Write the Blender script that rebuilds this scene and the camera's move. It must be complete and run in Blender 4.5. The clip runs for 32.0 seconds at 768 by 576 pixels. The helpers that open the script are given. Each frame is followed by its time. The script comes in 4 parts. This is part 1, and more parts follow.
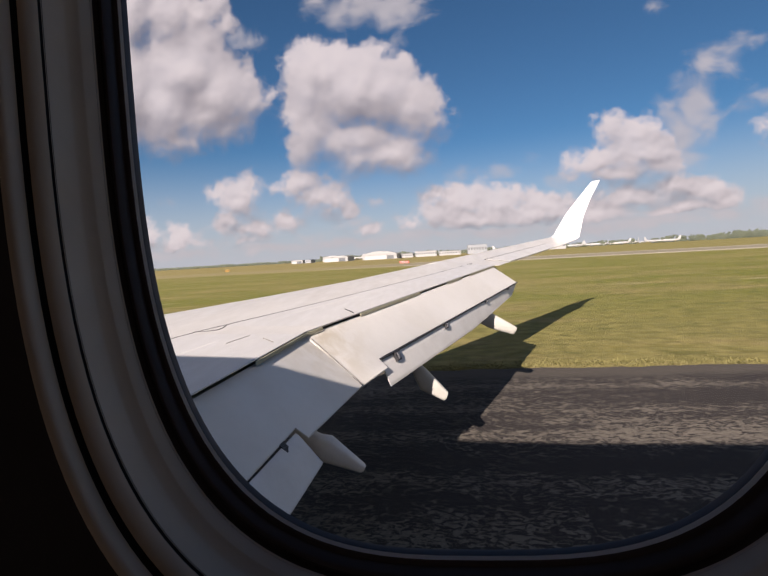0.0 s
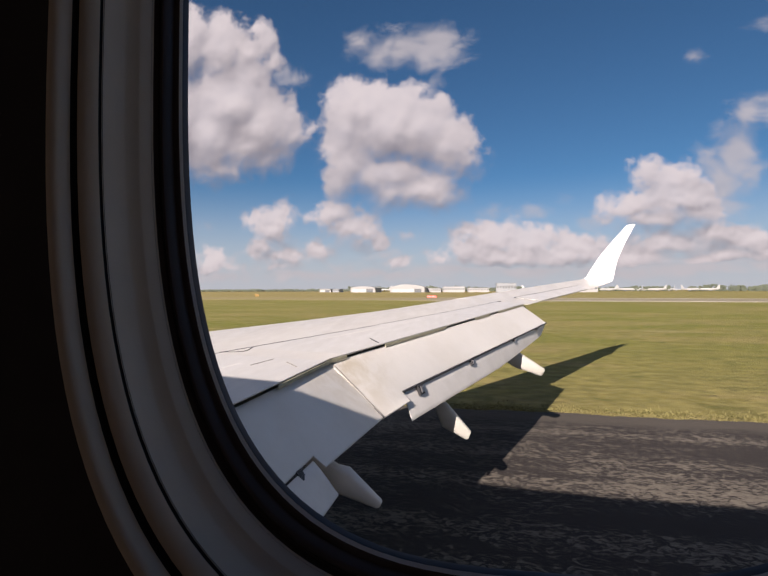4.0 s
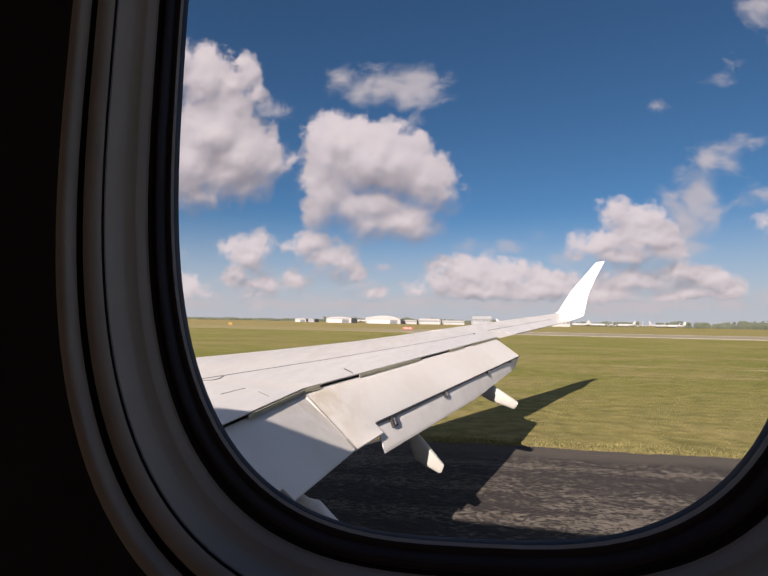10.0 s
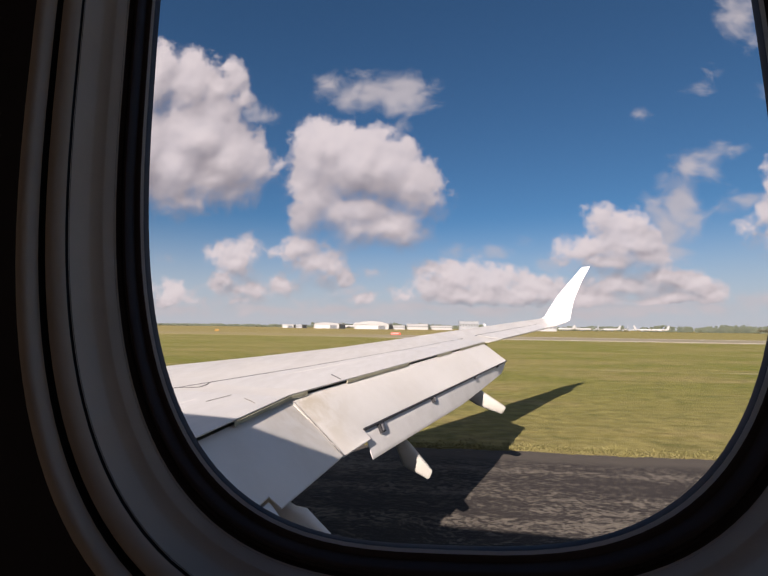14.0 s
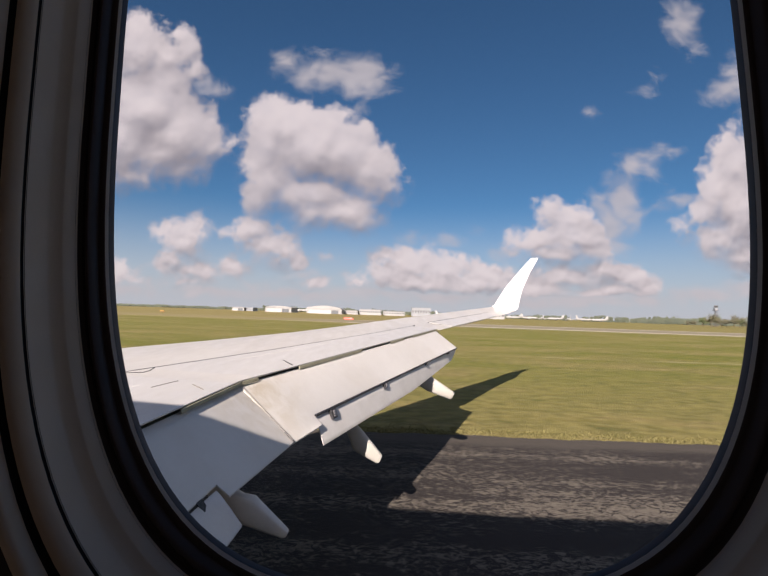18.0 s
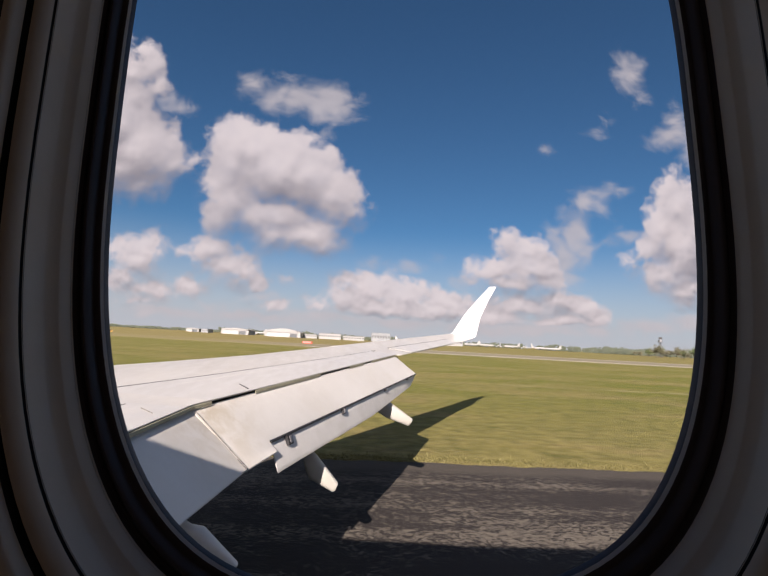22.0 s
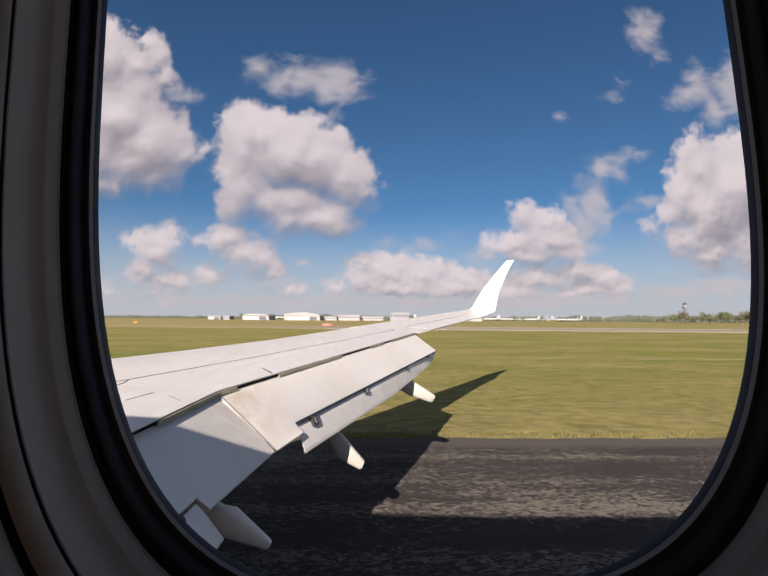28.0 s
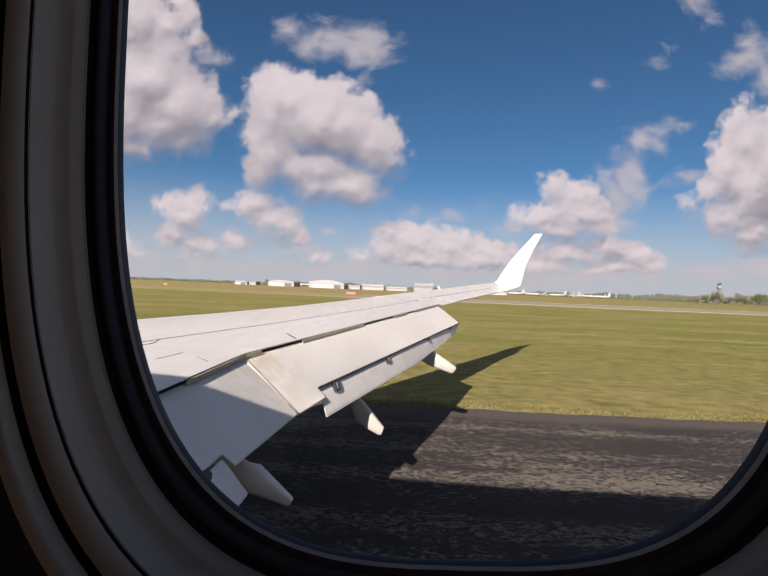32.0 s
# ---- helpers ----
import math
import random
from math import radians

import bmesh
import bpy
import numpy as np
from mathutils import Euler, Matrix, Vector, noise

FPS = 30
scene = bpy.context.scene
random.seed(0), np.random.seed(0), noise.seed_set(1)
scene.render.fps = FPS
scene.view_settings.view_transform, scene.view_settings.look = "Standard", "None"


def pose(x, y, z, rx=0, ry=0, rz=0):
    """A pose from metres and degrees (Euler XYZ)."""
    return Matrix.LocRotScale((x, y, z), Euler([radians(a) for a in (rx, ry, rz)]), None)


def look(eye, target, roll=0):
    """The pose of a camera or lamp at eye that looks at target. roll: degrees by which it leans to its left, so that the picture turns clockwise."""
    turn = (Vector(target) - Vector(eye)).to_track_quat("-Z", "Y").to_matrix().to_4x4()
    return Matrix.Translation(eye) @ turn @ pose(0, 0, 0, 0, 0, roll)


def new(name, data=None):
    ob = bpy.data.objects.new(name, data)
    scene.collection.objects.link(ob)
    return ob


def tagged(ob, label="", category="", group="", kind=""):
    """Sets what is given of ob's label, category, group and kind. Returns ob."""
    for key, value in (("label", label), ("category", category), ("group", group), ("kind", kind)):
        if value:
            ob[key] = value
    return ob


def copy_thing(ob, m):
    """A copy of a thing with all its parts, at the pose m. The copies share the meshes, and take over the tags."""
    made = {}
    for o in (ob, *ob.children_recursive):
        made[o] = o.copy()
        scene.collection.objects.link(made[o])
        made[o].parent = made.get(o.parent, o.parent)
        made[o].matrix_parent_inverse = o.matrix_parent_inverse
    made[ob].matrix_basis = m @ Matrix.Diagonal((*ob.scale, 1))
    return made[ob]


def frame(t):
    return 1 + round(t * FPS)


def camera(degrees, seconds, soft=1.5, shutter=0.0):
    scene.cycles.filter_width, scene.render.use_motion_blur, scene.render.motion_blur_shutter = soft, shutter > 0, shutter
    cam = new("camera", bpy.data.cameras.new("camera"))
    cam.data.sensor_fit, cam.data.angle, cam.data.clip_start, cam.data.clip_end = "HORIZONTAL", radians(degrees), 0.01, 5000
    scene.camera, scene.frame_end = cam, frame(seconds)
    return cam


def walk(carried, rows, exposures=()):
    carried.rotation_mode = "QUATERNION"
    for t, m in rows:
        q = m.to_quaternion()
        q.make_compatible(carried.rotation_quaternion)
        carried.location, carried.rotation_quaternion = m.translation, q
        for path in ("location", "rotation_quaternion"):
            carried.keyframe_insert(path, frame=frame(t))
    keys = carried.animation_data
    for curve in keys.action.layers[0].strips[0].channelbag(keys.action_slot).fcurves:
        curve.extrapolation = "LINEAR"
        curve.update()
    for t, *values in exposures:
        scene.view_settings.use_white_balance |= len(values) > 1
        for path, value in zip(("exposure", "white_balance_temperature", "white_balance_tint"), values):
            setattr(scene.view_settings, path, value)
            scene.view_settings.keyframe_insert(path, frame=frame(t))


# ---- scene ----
cam = camera(78.9, 32.0)

# Seconds, x (aft), y (outboard), z (up), tilt, roll, yaw
PATH = [
    (0, 0.0131, 1.5984, 3.3192, -3.835, 3.277, 8.156),
    (0.5, 0.0146, 1.5969, 3.3165, -3.156, 3.405, 8.179),
    (1, 0.0112, 1.5984, 3.3179, -3.537, 3.066, 7.922),
    (1.5, 0.0137, 1.5960, 3.3159, -3.510, 3.159, 7.736),
    (2, 0.0117, 1.5964, 3.3186, -3.399, 2.944, 7.324),
    (2.5, 0.0133, 1.5943, 3.3161, -3.607, 3.676, 7.912),
    (3, 0.0113, 1.5952, 3.3185, -3.366, 2.135, 7.975),
    (3.5, -0.0011, 1.6135, 3.2975, -1.399, 0.062, 11.756),
    (5.5, 0.0096, 1.6007, 3.2973, 3.007, 0.457, 9.596),
    (6, 0.0120, 1.5890, 3.2865, 4.437, -4.865, 9.196),
    (6.5, 0.0179, 1.5795, 3.2851, 5.361, -4.578, 9.136),
    (7, 0.0201, 1.5774, 3.2865, 5.236, -3.949, 8.883),
    (7.5, 0.0139, 1.5845, 3.2898, 4.227, -1.253, 9.192),
    (8, 0.0144, 1.5848, 3.2891, 3.899, -0.477, 8.700),
    (8.5, 0.0219, 1.5905, 3.2887, 4.096, -0.094, 8.667),
    (9, 0.0123, 1.5902, 3.2878, 4.123, -1.072, 8.505),
    (9.5, 0.0231, 1.5917, 3.2893, 3.937, -0.660, 8.646),
    (10, 0.0133, 1.5850, 3.2880, 4.083, -0.995, 8.591),
    (10.5, 0.0201, 1.5845, 3.2868, 3.969, -0.957, 8.446),
    (11, 0.0146, 1.5805, 3.2881, 3.767, -1.945, 8.381),
    (11.5, 0.0215, 1.5843, 3.2881, 3.803, -1.535, 8.533),
    (12, 0.0152, 1.5824, 3.2861, 4.029, -1.777, 8.558),
    (12.5, 0.0200, 1.5894, 3.2855, 4.160, -1.953, 8.143),
    (13, 0.0091, 1.5917, 3.2849, 4.515, -2.185, 7.360),
    (13.5, 0.0184, 1.5914, 3.2861, 4.961, -1.149, 6.896),
    (15.5, 0.0153, 1.5784, 3.2891, 3.687, -0.177, 7.372),
    (16, 0.0103, 1.5845, 3.3047, 5.407, 0.372, 5.440),
    (16.5, 0.0143, 1.5831, 3.2998, 5.885, -2.584, 3.802),
    (17, 0.0157, 1.5754, 3.3082, 5.827, -2.002, 0.233),
    (17.5, 0.0113, 1.5737, 3.3150, 3.683, -1.545, 1.884),
    (18, 0.0039, 1.5925, 3.3079, 3.099, -1.881, 1.372),
    (18.5, 0.0080, 1.5906, 3.3124, 3.250, -0.277, 1.527),
    (19, 0.0047, 1.5944, 3.3062, 3.680, -1.383, 1.117),
    (19.5, 0.0041, 1.5809, 3.3108, 2.640, -1.756, 2.334),
    (20, 0.0061, 1.5844, 3.3124, 1.682, -0.983, 2.766),
    (20.5, 0.0122, 1.5799, 3.3151, 1.195, 0.220, 3.733),
    (21, 0.0036, 1.5827, 3.3049, 4.680, -1.497, 0.079),
    (21.5, -0.0062, 1.5886, 3.3008, 4.287, -2.846, -2.114),
    (22, -0.0077, 1.5811, 3.3025, 6.358, -3.106, -3.560),
    (22.5, -0.0078, 1.5958, 3.2992, 5.212, -1.897, -3.561),
    (23, -0.0074, 1.5947, 3.3026, 5.273, -0.966, -3.763),
    (23.5, -0.0063, 1.5981, 3.3017, 5.083, -1.054, -4.248),
    (24, -0.0056, 1.6000, 3.3030, 4.552, -0.996, -3.679),
    (24.5, -0.0174, 1.5902, 3.3029, 4.506, 0.950, -3.174),
    (25, -0.0010, 1.5967, 3.3076, 4.178, 0.563, -2.859),
    (25.5, -0.0182, 1.5908, 3.3044, 4.199, 0.433, -2.511),
    (27.5, -0.0067, 1.6064, 3.2966, 3.542, -0.559, -2.121),
    (28, -0.0057, 1.5989, 3.3033, 3.750, -0.445, -1.237),
    (28.5, -0.0124, 1.5942, 3.3063, 3.249, 0.287, -0.887),
    (29, -0.0033, 1.5956, 3.3062, 2.006, -0.950, -0.084),
    (29.5, -0.0019, 1.5957, 3.3107, 1.181, -0.324, 0.759),
    (30, 0.0004, 1.5949, 3.3106, 1.241, -0.477, 1.047),
    (30.5, -0.0018, 1.5887, 3.3109, 1.389, -1.058, 1.162),
    (31, 0.0031, 1.5924, 3.3120, 1.785, 0.496, 1.446),
    (31.5, -0.0111, 1.5903, 3.2991, 1.672, -1.744, 1.318),
    (32, -0.0063, 1.6045, 3.3017, 0.017, -2.348, 1.663),
]

# The camera's rows end here.
walk(cam, [(t, pose(x, y, z, 90 + p, r, w)) for t, x, y, z, p, r, w in PATH], exposures=[(0.0, 0.92, 6750, 20), (32.0, 0.92, 6750, 20)])

# ---------- sky and sun ----------
SUN_TO = Vector((-0.47, -1.80, 1.0)).normalized()


def math_node(tree, op, a, b=None, c=None, clamp=False):
    n = tree.nodes.new("ShaderNodeMath")
    n.operation, n.use_clamp = op, clamp
    for i, v in enumerate((a, b, c)):
        if v is None:
            continue
        if isinstance(v, (int, float)):
            n.inputs[i].default_value = v
        else:
            tree.links.new(v, n.inputs[i])
    return n.outputs[0]


def vec_node(tree, op, a, b=None):
    n = tree.nodes.new("ShaderNodeVectorMath")
    n.operation = op
    for i, v in enumerate((a, b)):
        if v is None:
            continue
        if isinstance(v, (tuple, list)):
            n.inputs[i].default_value = v
        else:
            tree.links.new(v, n.inputs[i])
    return n.outputs["Value"] if op in ("LENGTH", "DOT_PRODUCT") else n.outputs[0]


def remap(tree, v, a, b, lo=0.0, hi=1.0, smooth=True):
    n = tree.nodes.new("ShaderNodeMapRange")
    n.interpolation_type = "SMOOTHSTEP" if smooth else "LINEAR"
    tree.links.new(v, n.inputs[0])
    for i, x in enumerate((a, b, lo, hi)):
        n.inputs[i + 1].default_value = x
    return n.outputs[0]


def mix_rgb(tree, fac, a, b, blend="MIX"):
    n = tree.nodes.new("ShaderNodeMix")
    n.data_type, n.blend_type = "RGBA", blend
    for sock, v in ((n.inputs[0], fac), (n.inputs[6], a), (n.inputs[7], b)):
        if isinstance(v, (int, float)):
            sock.default_value = v
        elif isinstance(v, (tuple, list)):
            sock.default_value = (*v[:3], 1.0)
        else:
            tree.links.new(v, sock)
    return n.outputs[2]


def noise_node(tree, vec, scale, detail=6.0, rough=0.55, distort=0.0):
    n = tree.nodes.new("ShaderNodeTexNoise")
    n.inputs["Scale"].default_value, n.inputs["Detail"].default_value = scale, detail
    n.inputs["Roughness"].default_value, n.inputs["Distortion"].default_value = rough, distort
    if vec is not None:
        tree.links.new(vec, n.inputs["Vector"])
    return n.outputs[0]


# Cumulus heaps: each lobe is (across, up, half width, half height, density) as slopes from the cabin.
CLOUDS, WISPS = {}, {}


def cloud(name, *lobes):
    CLOUDS[name] = lobes


def wisp(name, *lobes):
    WISPS[name] = lobes


cloud("left_heap_top", (-0.597, 0.571, 0.069, 0.085, 1.00), (-0.656, 0.618, 0.042, 0.044, 1.00), (-0.607, 0.619, 0.038, 0.041, 1.00), (-0.504, 0.608, 0.040, 0.027, 0.80), (-0.483, 0.569, 0.027, 0.051, 0.90), (-0.463, 0.522, 0.026, 0.038, 0.90), (-0.521, 0.550, 0.046, 0.045, 1.00), (-0.688, 0.587, 0.056, 0.091, 1.00), (-0.541, 0.500, 0.066, 0.056, 1.00))
cloud("left_heap", (-0.569, 0.444, 0.123, 0.103, 1.00), (-0.630, 0.373, 0.099, 0.102, 1.00), (-0.499, 0.385, 0.101, 0.091, 1.00), (-0.528, 0.341, 0.096, 0.057, 1.00), (-0.598, 0.289, 0.068, 0.033, 1.00), (-0.478, 0.307, 0.044, 0.042, 1.00), (-0.418, 0.353, 0.050, 0.040, 0.80), (-0.625, 0.318, 0.068, 0.057, 1.00), (-0.732, 0.409, 0.111, 0.134, 1.00), (-0.757, 0.321, 0.099, 0.066, 1.00), (-0.377, 0.358, 0.033, 0.024, 0.60))
cloud("middle_heap", (-0.238, 0.403, 0.100, 0.061, 1.00), (-0.284, 0.432, 0.057, 0.036, 1.00), (-0.290, 0.362, 0.050, 0.086, 1.00), (-0.193, 0.363, 0.112, 0.092, 1.00), (-0.127, 0.351, 0.093, 0.079, 1.00), (-0.065, 0.303, 0.066, 0.070, 1.00), (-0.029, 0.272, 0.041, 0.032, 1.00), (-0.278, 0.285, 0.065, 0.061, 1.00), (-0.304, 0.248, 0.039, 0.043, 1.00), (-0.153, 0.418, 0.043, 0.033, 1.00))
cloud("middle_base", (-0.187, 0.256, 0.120, 0.052, 0.90), (-0.120, 0.220, 0.098, 0.052, 0.90), (-0.183, 0.214, 0.062, 0.043, 0.90), (-0.096, 0.205, 0.070, 0.037, 0.80), (-0.319, 0.313, 0.028, 0.033, 1.00))
cloud("small_left", (-0.460, 0.168, 0.047, 0.030, 1.00), (-0.471, 0.137, 0.045, 0.032, 1.00), (-0.490, 0.103, 0.037, 0.021, 1.00), (-0.444, 0.079, 0.049, 0.026, 1.00), (-0.459, 0.053, 0.043, 0.013, 0.80), (-0.407, 0.068, 0.024, 0.015, 1.00), (-0.511, 0.159, 0.022, 0.015, 0.60), (-0.357, 0.095, 0.034, 0.023, 1.00))
cloud("small_middle", (-0.311, 0.171, 0.056, 0.030, 1.00), (-0.281, 0.139, 0.051, 0.036, 1.00), (-0.244, 0.123, 0.034, 0.026, 1.00), (-0.265, 0.108, 0.040, 0.013, 0.80), (-0.215, 0.100, 0.030, 0.023, 1.00), (-0.175, 0.063, 0.036, 0.014, 1.00), (-0.379, 0.175, 0.032, 0.014, 0.60), (-0.155, 0.119, 0.025, 0.011, 0.60))
cloud("edge_left", (-0.605, 0.075, 0.041, 0.024, 1.00), (-0.631, 0.058, 0.032, 0.023, 1.00), (-0.571, 0.054, 0.034, 0.013, 0.80), (-0.701, 0.077, 0.054, 0.032, 1.00), (-0.765, 0.060, 0.065, 0.032, 1.00))
cloud("bank", (-0.025, 0.121, 0.026, 0.021, 1.00), (0.030, 0.109, 0.059, 0.038, 1.00), (0.097, 0.099, 0.063, 0.038, 1.00), (-0.028, 0.085, 0.044, 0.027, 1.00), (-0.072, 0.065, 0.023, 0.013, 1.00), (0.046, 0.070, 0.097, 0.027, 1.00), (0.151, 0.068, 0.075, 0.029, 1.00), (0.190, 0.095, 0.048, 0.023, 1.00), (0.216, 0.080, 0.044, 0.032, 1.00), (0.251, 0.069, 0.046, 0.027, 1.00))
cloud("right_heap", (0.324, 0.224, 0.029, 0.032, 1.00), (0.372, 0.212, 0.052, 0.036, 1.00), (0.313, 0.171, 0.065, 0.028, 1.00), (0.380, 0.171, 0.077, 0.049, 1.00), (0.276, 0.160, 0.044, 0.025, 0.90), (0.409, 0.145, 0.062, 0.021, 1.00), (0.347, 0.137, 0.087, 0.017, 1.00))
cloud("right_base", (0.359, 0.088, 0.079, 0.027, 1.00), (0.443, 0.102, 0.058, 0.031, 1.00), (0.494, 0.093, 0.054, 0.029, 1.00), (0.535, 0.071, 0.029, 0.017, 1.00), (0.307, 0.068, 0.083, 0.023, 1.00), (0.442, 0.061, 0.114, 0.015, 0.80))
cloud("far_right", (0.719, 0.341, 0.056, 0.067, 1.00), (0.700, 0.386, 0.027, 0.037, 1.00), (0.678, 0.289, 0.046, 0.062, 1.00), (0.740, 0.252, 0.074, 0.117, 1.00), (0.655, 0.239, 0.046, 0.043, 0.90), (0.680, 0.179, 0.058, 0.048, 0.90), (0.750, 0.155, 0.064, 0.048, 1.00), (0.614, 0.206, 0.027, 0.025, 0.70), (0.811, 0.295, 0.093, 0.139, 1.00), (0.873, 0.194, 0.113, 0.116, 1.00))
wisp("thin_cloud", (-0.256, 0.548, 0.039, 0.027, 0.90), (-0.217, 0.517, 0.039, 0.034, 0.90), (-0.160, 0.531, 0.065, 0.040, 1.00), (-0.091, 0.527, 0.065, 0.043, 1.00), (-0.054, 0.511, 0.039, 0.028, 0.90), (-0.097, 0.484, 0.048, 0.016, 0.70), (-0.094, 0.446, 0.024, 0.029, 0.60), (-0.281, 0.464, 0.065, 0.016, 0.60), (-0.413, 0.482, 0.037, 0.013, 0.80), (-0.442, 0.499, 0.026, 0.016, 0.80))
wisp("thin_right", (0.521, 0.358, 0.038, 0.012, 0.90), (0.575, 0.369, 0.044, 0.012, 0.80), (0.501, 0.334, 0.021, 0.022, 0.80), (0.542, 0.312, 0.023, 0.026, 0.50), (0.611, 0.265, 0.037, 0.014, 0.80), (0.554, 0.249, 0.042, 0.028, 0.40), (0.612, 0.648, 0.034, 0.049, 0.90), (0.595, 0.677, 0.028, 0.036, 0.90), (0.636, 0.606, 0.017, 0.027, 0.60), (0.708, 0.504, 0.048, 0.040, 0.90), (0.718, 0.543, 0.027, 0.042, 0.80), (0.676, 0.493, 0.029, 0.015, 0.80), (0.755, 0.472, 0.036, 0.046, 0.90))
wisp("thin_small", (0.415, 0.450, 0.015, 0.016, 0.60), (0.545, 0.536, 0.015, 0.009, 0.50), (0.525, 0.506, 0.019, 0.013, 0.50), (0.170, 0.183, 0.027, 0.016, 0.85), (0.034, 0.166, 0.032, 0.015, 0.70), (0.108, 0.160, 0.021, 0.011, 0.60), (0.824, 0.523, 0.084, 0.066, 1.00), (0.888, 0.638, 0.095, 0.089, 0.90), (-0.205, 0.077, 0.038, 0.015, 0.80), (-0.295, 0.055, 0.040, 0.012, 0.80), (-0.121, 0.048, 0.042, 0.008, 0.60), (-0.632, 0.155, 0.028, 0.015, 0.50), (0.227, 0.139, 0.042, 0.019, 0.60))
wisp("thin_column", (0.455, 0.196, 0.046, 0.060, 0.95), (0.475, 0.269, 0.042, 0.062, 0.95), (0.494, 0.323, 0.028, 0.040, 0.90), (0.437, 0.246, 0.034, 0.034, 0.75), (0.494, 0.225, 0.034, 0.050, 0.70))
wisp("low_cloud", (-0.589, 0.033, 0.097, 0.016, 0.90), (-0.407, 0.035, 0.117, 0.014, 0.90), (-0.215, 0.034, 0.127, 0.014, 0.90), (-0.047, 0.044, 0.095, 0.016, 0.90), (0.100, 0.039, 0.146, 0.018, 0.90), (0.267, 0.036, 0.135, 0.018, 0.90), (0.391, 0.044, 0.124, 0.021, 0.90), (0.525, 0.045, 0.092, 0.018, 0.90), (0.647, 0.060, 0.092, 0.018, 0.90), (0.760, 0.078, 0.082, 0.028, 0.90), (-0.729, 0.034, 0.119, 0.021, 0.90))


def cloud_group(store):
    """Gives how deep inside a heap a direction lies."""
    g = bpy.data.node_groups.new("cloud_heaps", "ShaderNodeTree")
    g.interface.new_socket("Vector", in_out="INPUT", socket_type="NodeSocketVector")
    g.interface.new_socket("Depth", in_out="OUTPUT", socket_type="NodeSocketFloat")
    gin, gout = g.nodes.new("NodeGroupInput"), g.nodes.new("NodeGroupOutput")
    best = None
    for lobes in store.values():
        for u, v, ru, rv, full in lobes:
            d = vec_node(g, "SUBTRACT", gin.outputs[0], (u, v, 0.0))
            d = vec_node(g, "MULTIPLY", d, (1 / ru, 1 / rv, 0.0))
            girth = math.sqrt(ru * rv)
            d = math_node(g, "MULTIPLY_ADD", vec_node(g, "LENGTH", d), -girth, girth * full)
            if best is None:
                best = d
            else:
                n = math_node(g, "SMOOTH_MAX", best, d, 0.034)
                best = n
    g.links.new(best, gout.inputs[0])
    return g


world = bpy.data.worlds.new("sky")
scene.world = world
world.use_nodes = True
wt = world.node_tree
wt.nodes.clear()
tc = wt.nodes.new("ShaderNodeTexCoord")
way = tc.outputs["Generated"]
sep = wt.nodes.new("ShaderNodeSeparateXYZ")
wt.links.new(way, sep.inputs[0])
ahead = math_node(wt, "MAXIMUM", sep.outputs[1], 0.08)
comb = wt.nodes.new("ShaderNodeCombineXYZ")
wt.links.new(math_node(wt, "DIVIDE", sep.outputs[0], ahead), comb.inputs[0])
wt.links.new(math_node(wt, "DIVIDE", sep.outputs[2], ahead), comb.inputs[1])
slope = comb.outputs[0]
heaps, thin = cloud_group(CLOUDS), cloud_group(WISPS)


def depth_at(shift, heaps=heaps):
    n = wt.nodes.new("ShaderNodeGroup")
    n.node_tree = heaps
    wt.links.new(vec_node(wt, "ADD", slope, shift), n.inputs[0])
    return n.outputs[0]


def stir(vec, scale, amount):
    """Bends the heaps' outlines into billows."""
    n = wt.nodes.new("ShaderNodeTexNoise")
    n.inputs["Scale"].default_value, n.inputs["Detail"].default_value, n.inputs["Roughness"].default_value = scale, 3.0, 0.5
    wt.links.new(slope, n.inputs["Vector"])
    d = vec_node(wt, "SUBTRACT", n.outputs["Color"], (0.5, 0.5, 0.5))
    return vec_node(wt, "ADD", vec, vec_node(wt, "MULTIPLY", d, (amount, amount, 0.0)))


slope = stir(stir(slope, 9.0, 0.030), 30.0, 0.018)
flat = comb.outputs[0]
fine = noise_node(wt, flat, 20.0, 10.0, 0.62, 0.15)
soft = noise_node(wt, flat, 12.0, 5.0, 0.55, 0.25)
soft_up = noise_node(wt, vec_node(wt, "ADD", flat, (-0.010, 0.026, 0.0)), 12.0, 5.0, 0.55, 0.25)
puff = noise_node(wt, flat, 34.0, 6.0, 0.60, 0.2)
puff_up = noise_node(wt, vec_node(wt, "ADD", flat, (-0.003, 0.010, 0.0)), 34.0, 6.0, 0.60, 0.2)
core = depth_at((0, 0, 0))
here = math_node(wt, "ADD", core, math_node(wt, "MULTIPLY_ADD", fine, 0.105, -0.0495))
tops = math_node(wt, "DIVIDE", math_node(wt, "SUBTRACT", core, depth_at((-0.020, 0.065, 0))), 0.065)
rims = math_node(wt, "DIVIDE", math_node(wt, "SUBTRACT", core, depth_at((-0.006, 0.018, 0))), 0.018)
tops = math_node(wt, "ADD", math_node(wt, "MULTIPLY", tops, 0.72), math_node(wt, "MULTIPLY", rims, 0.28))
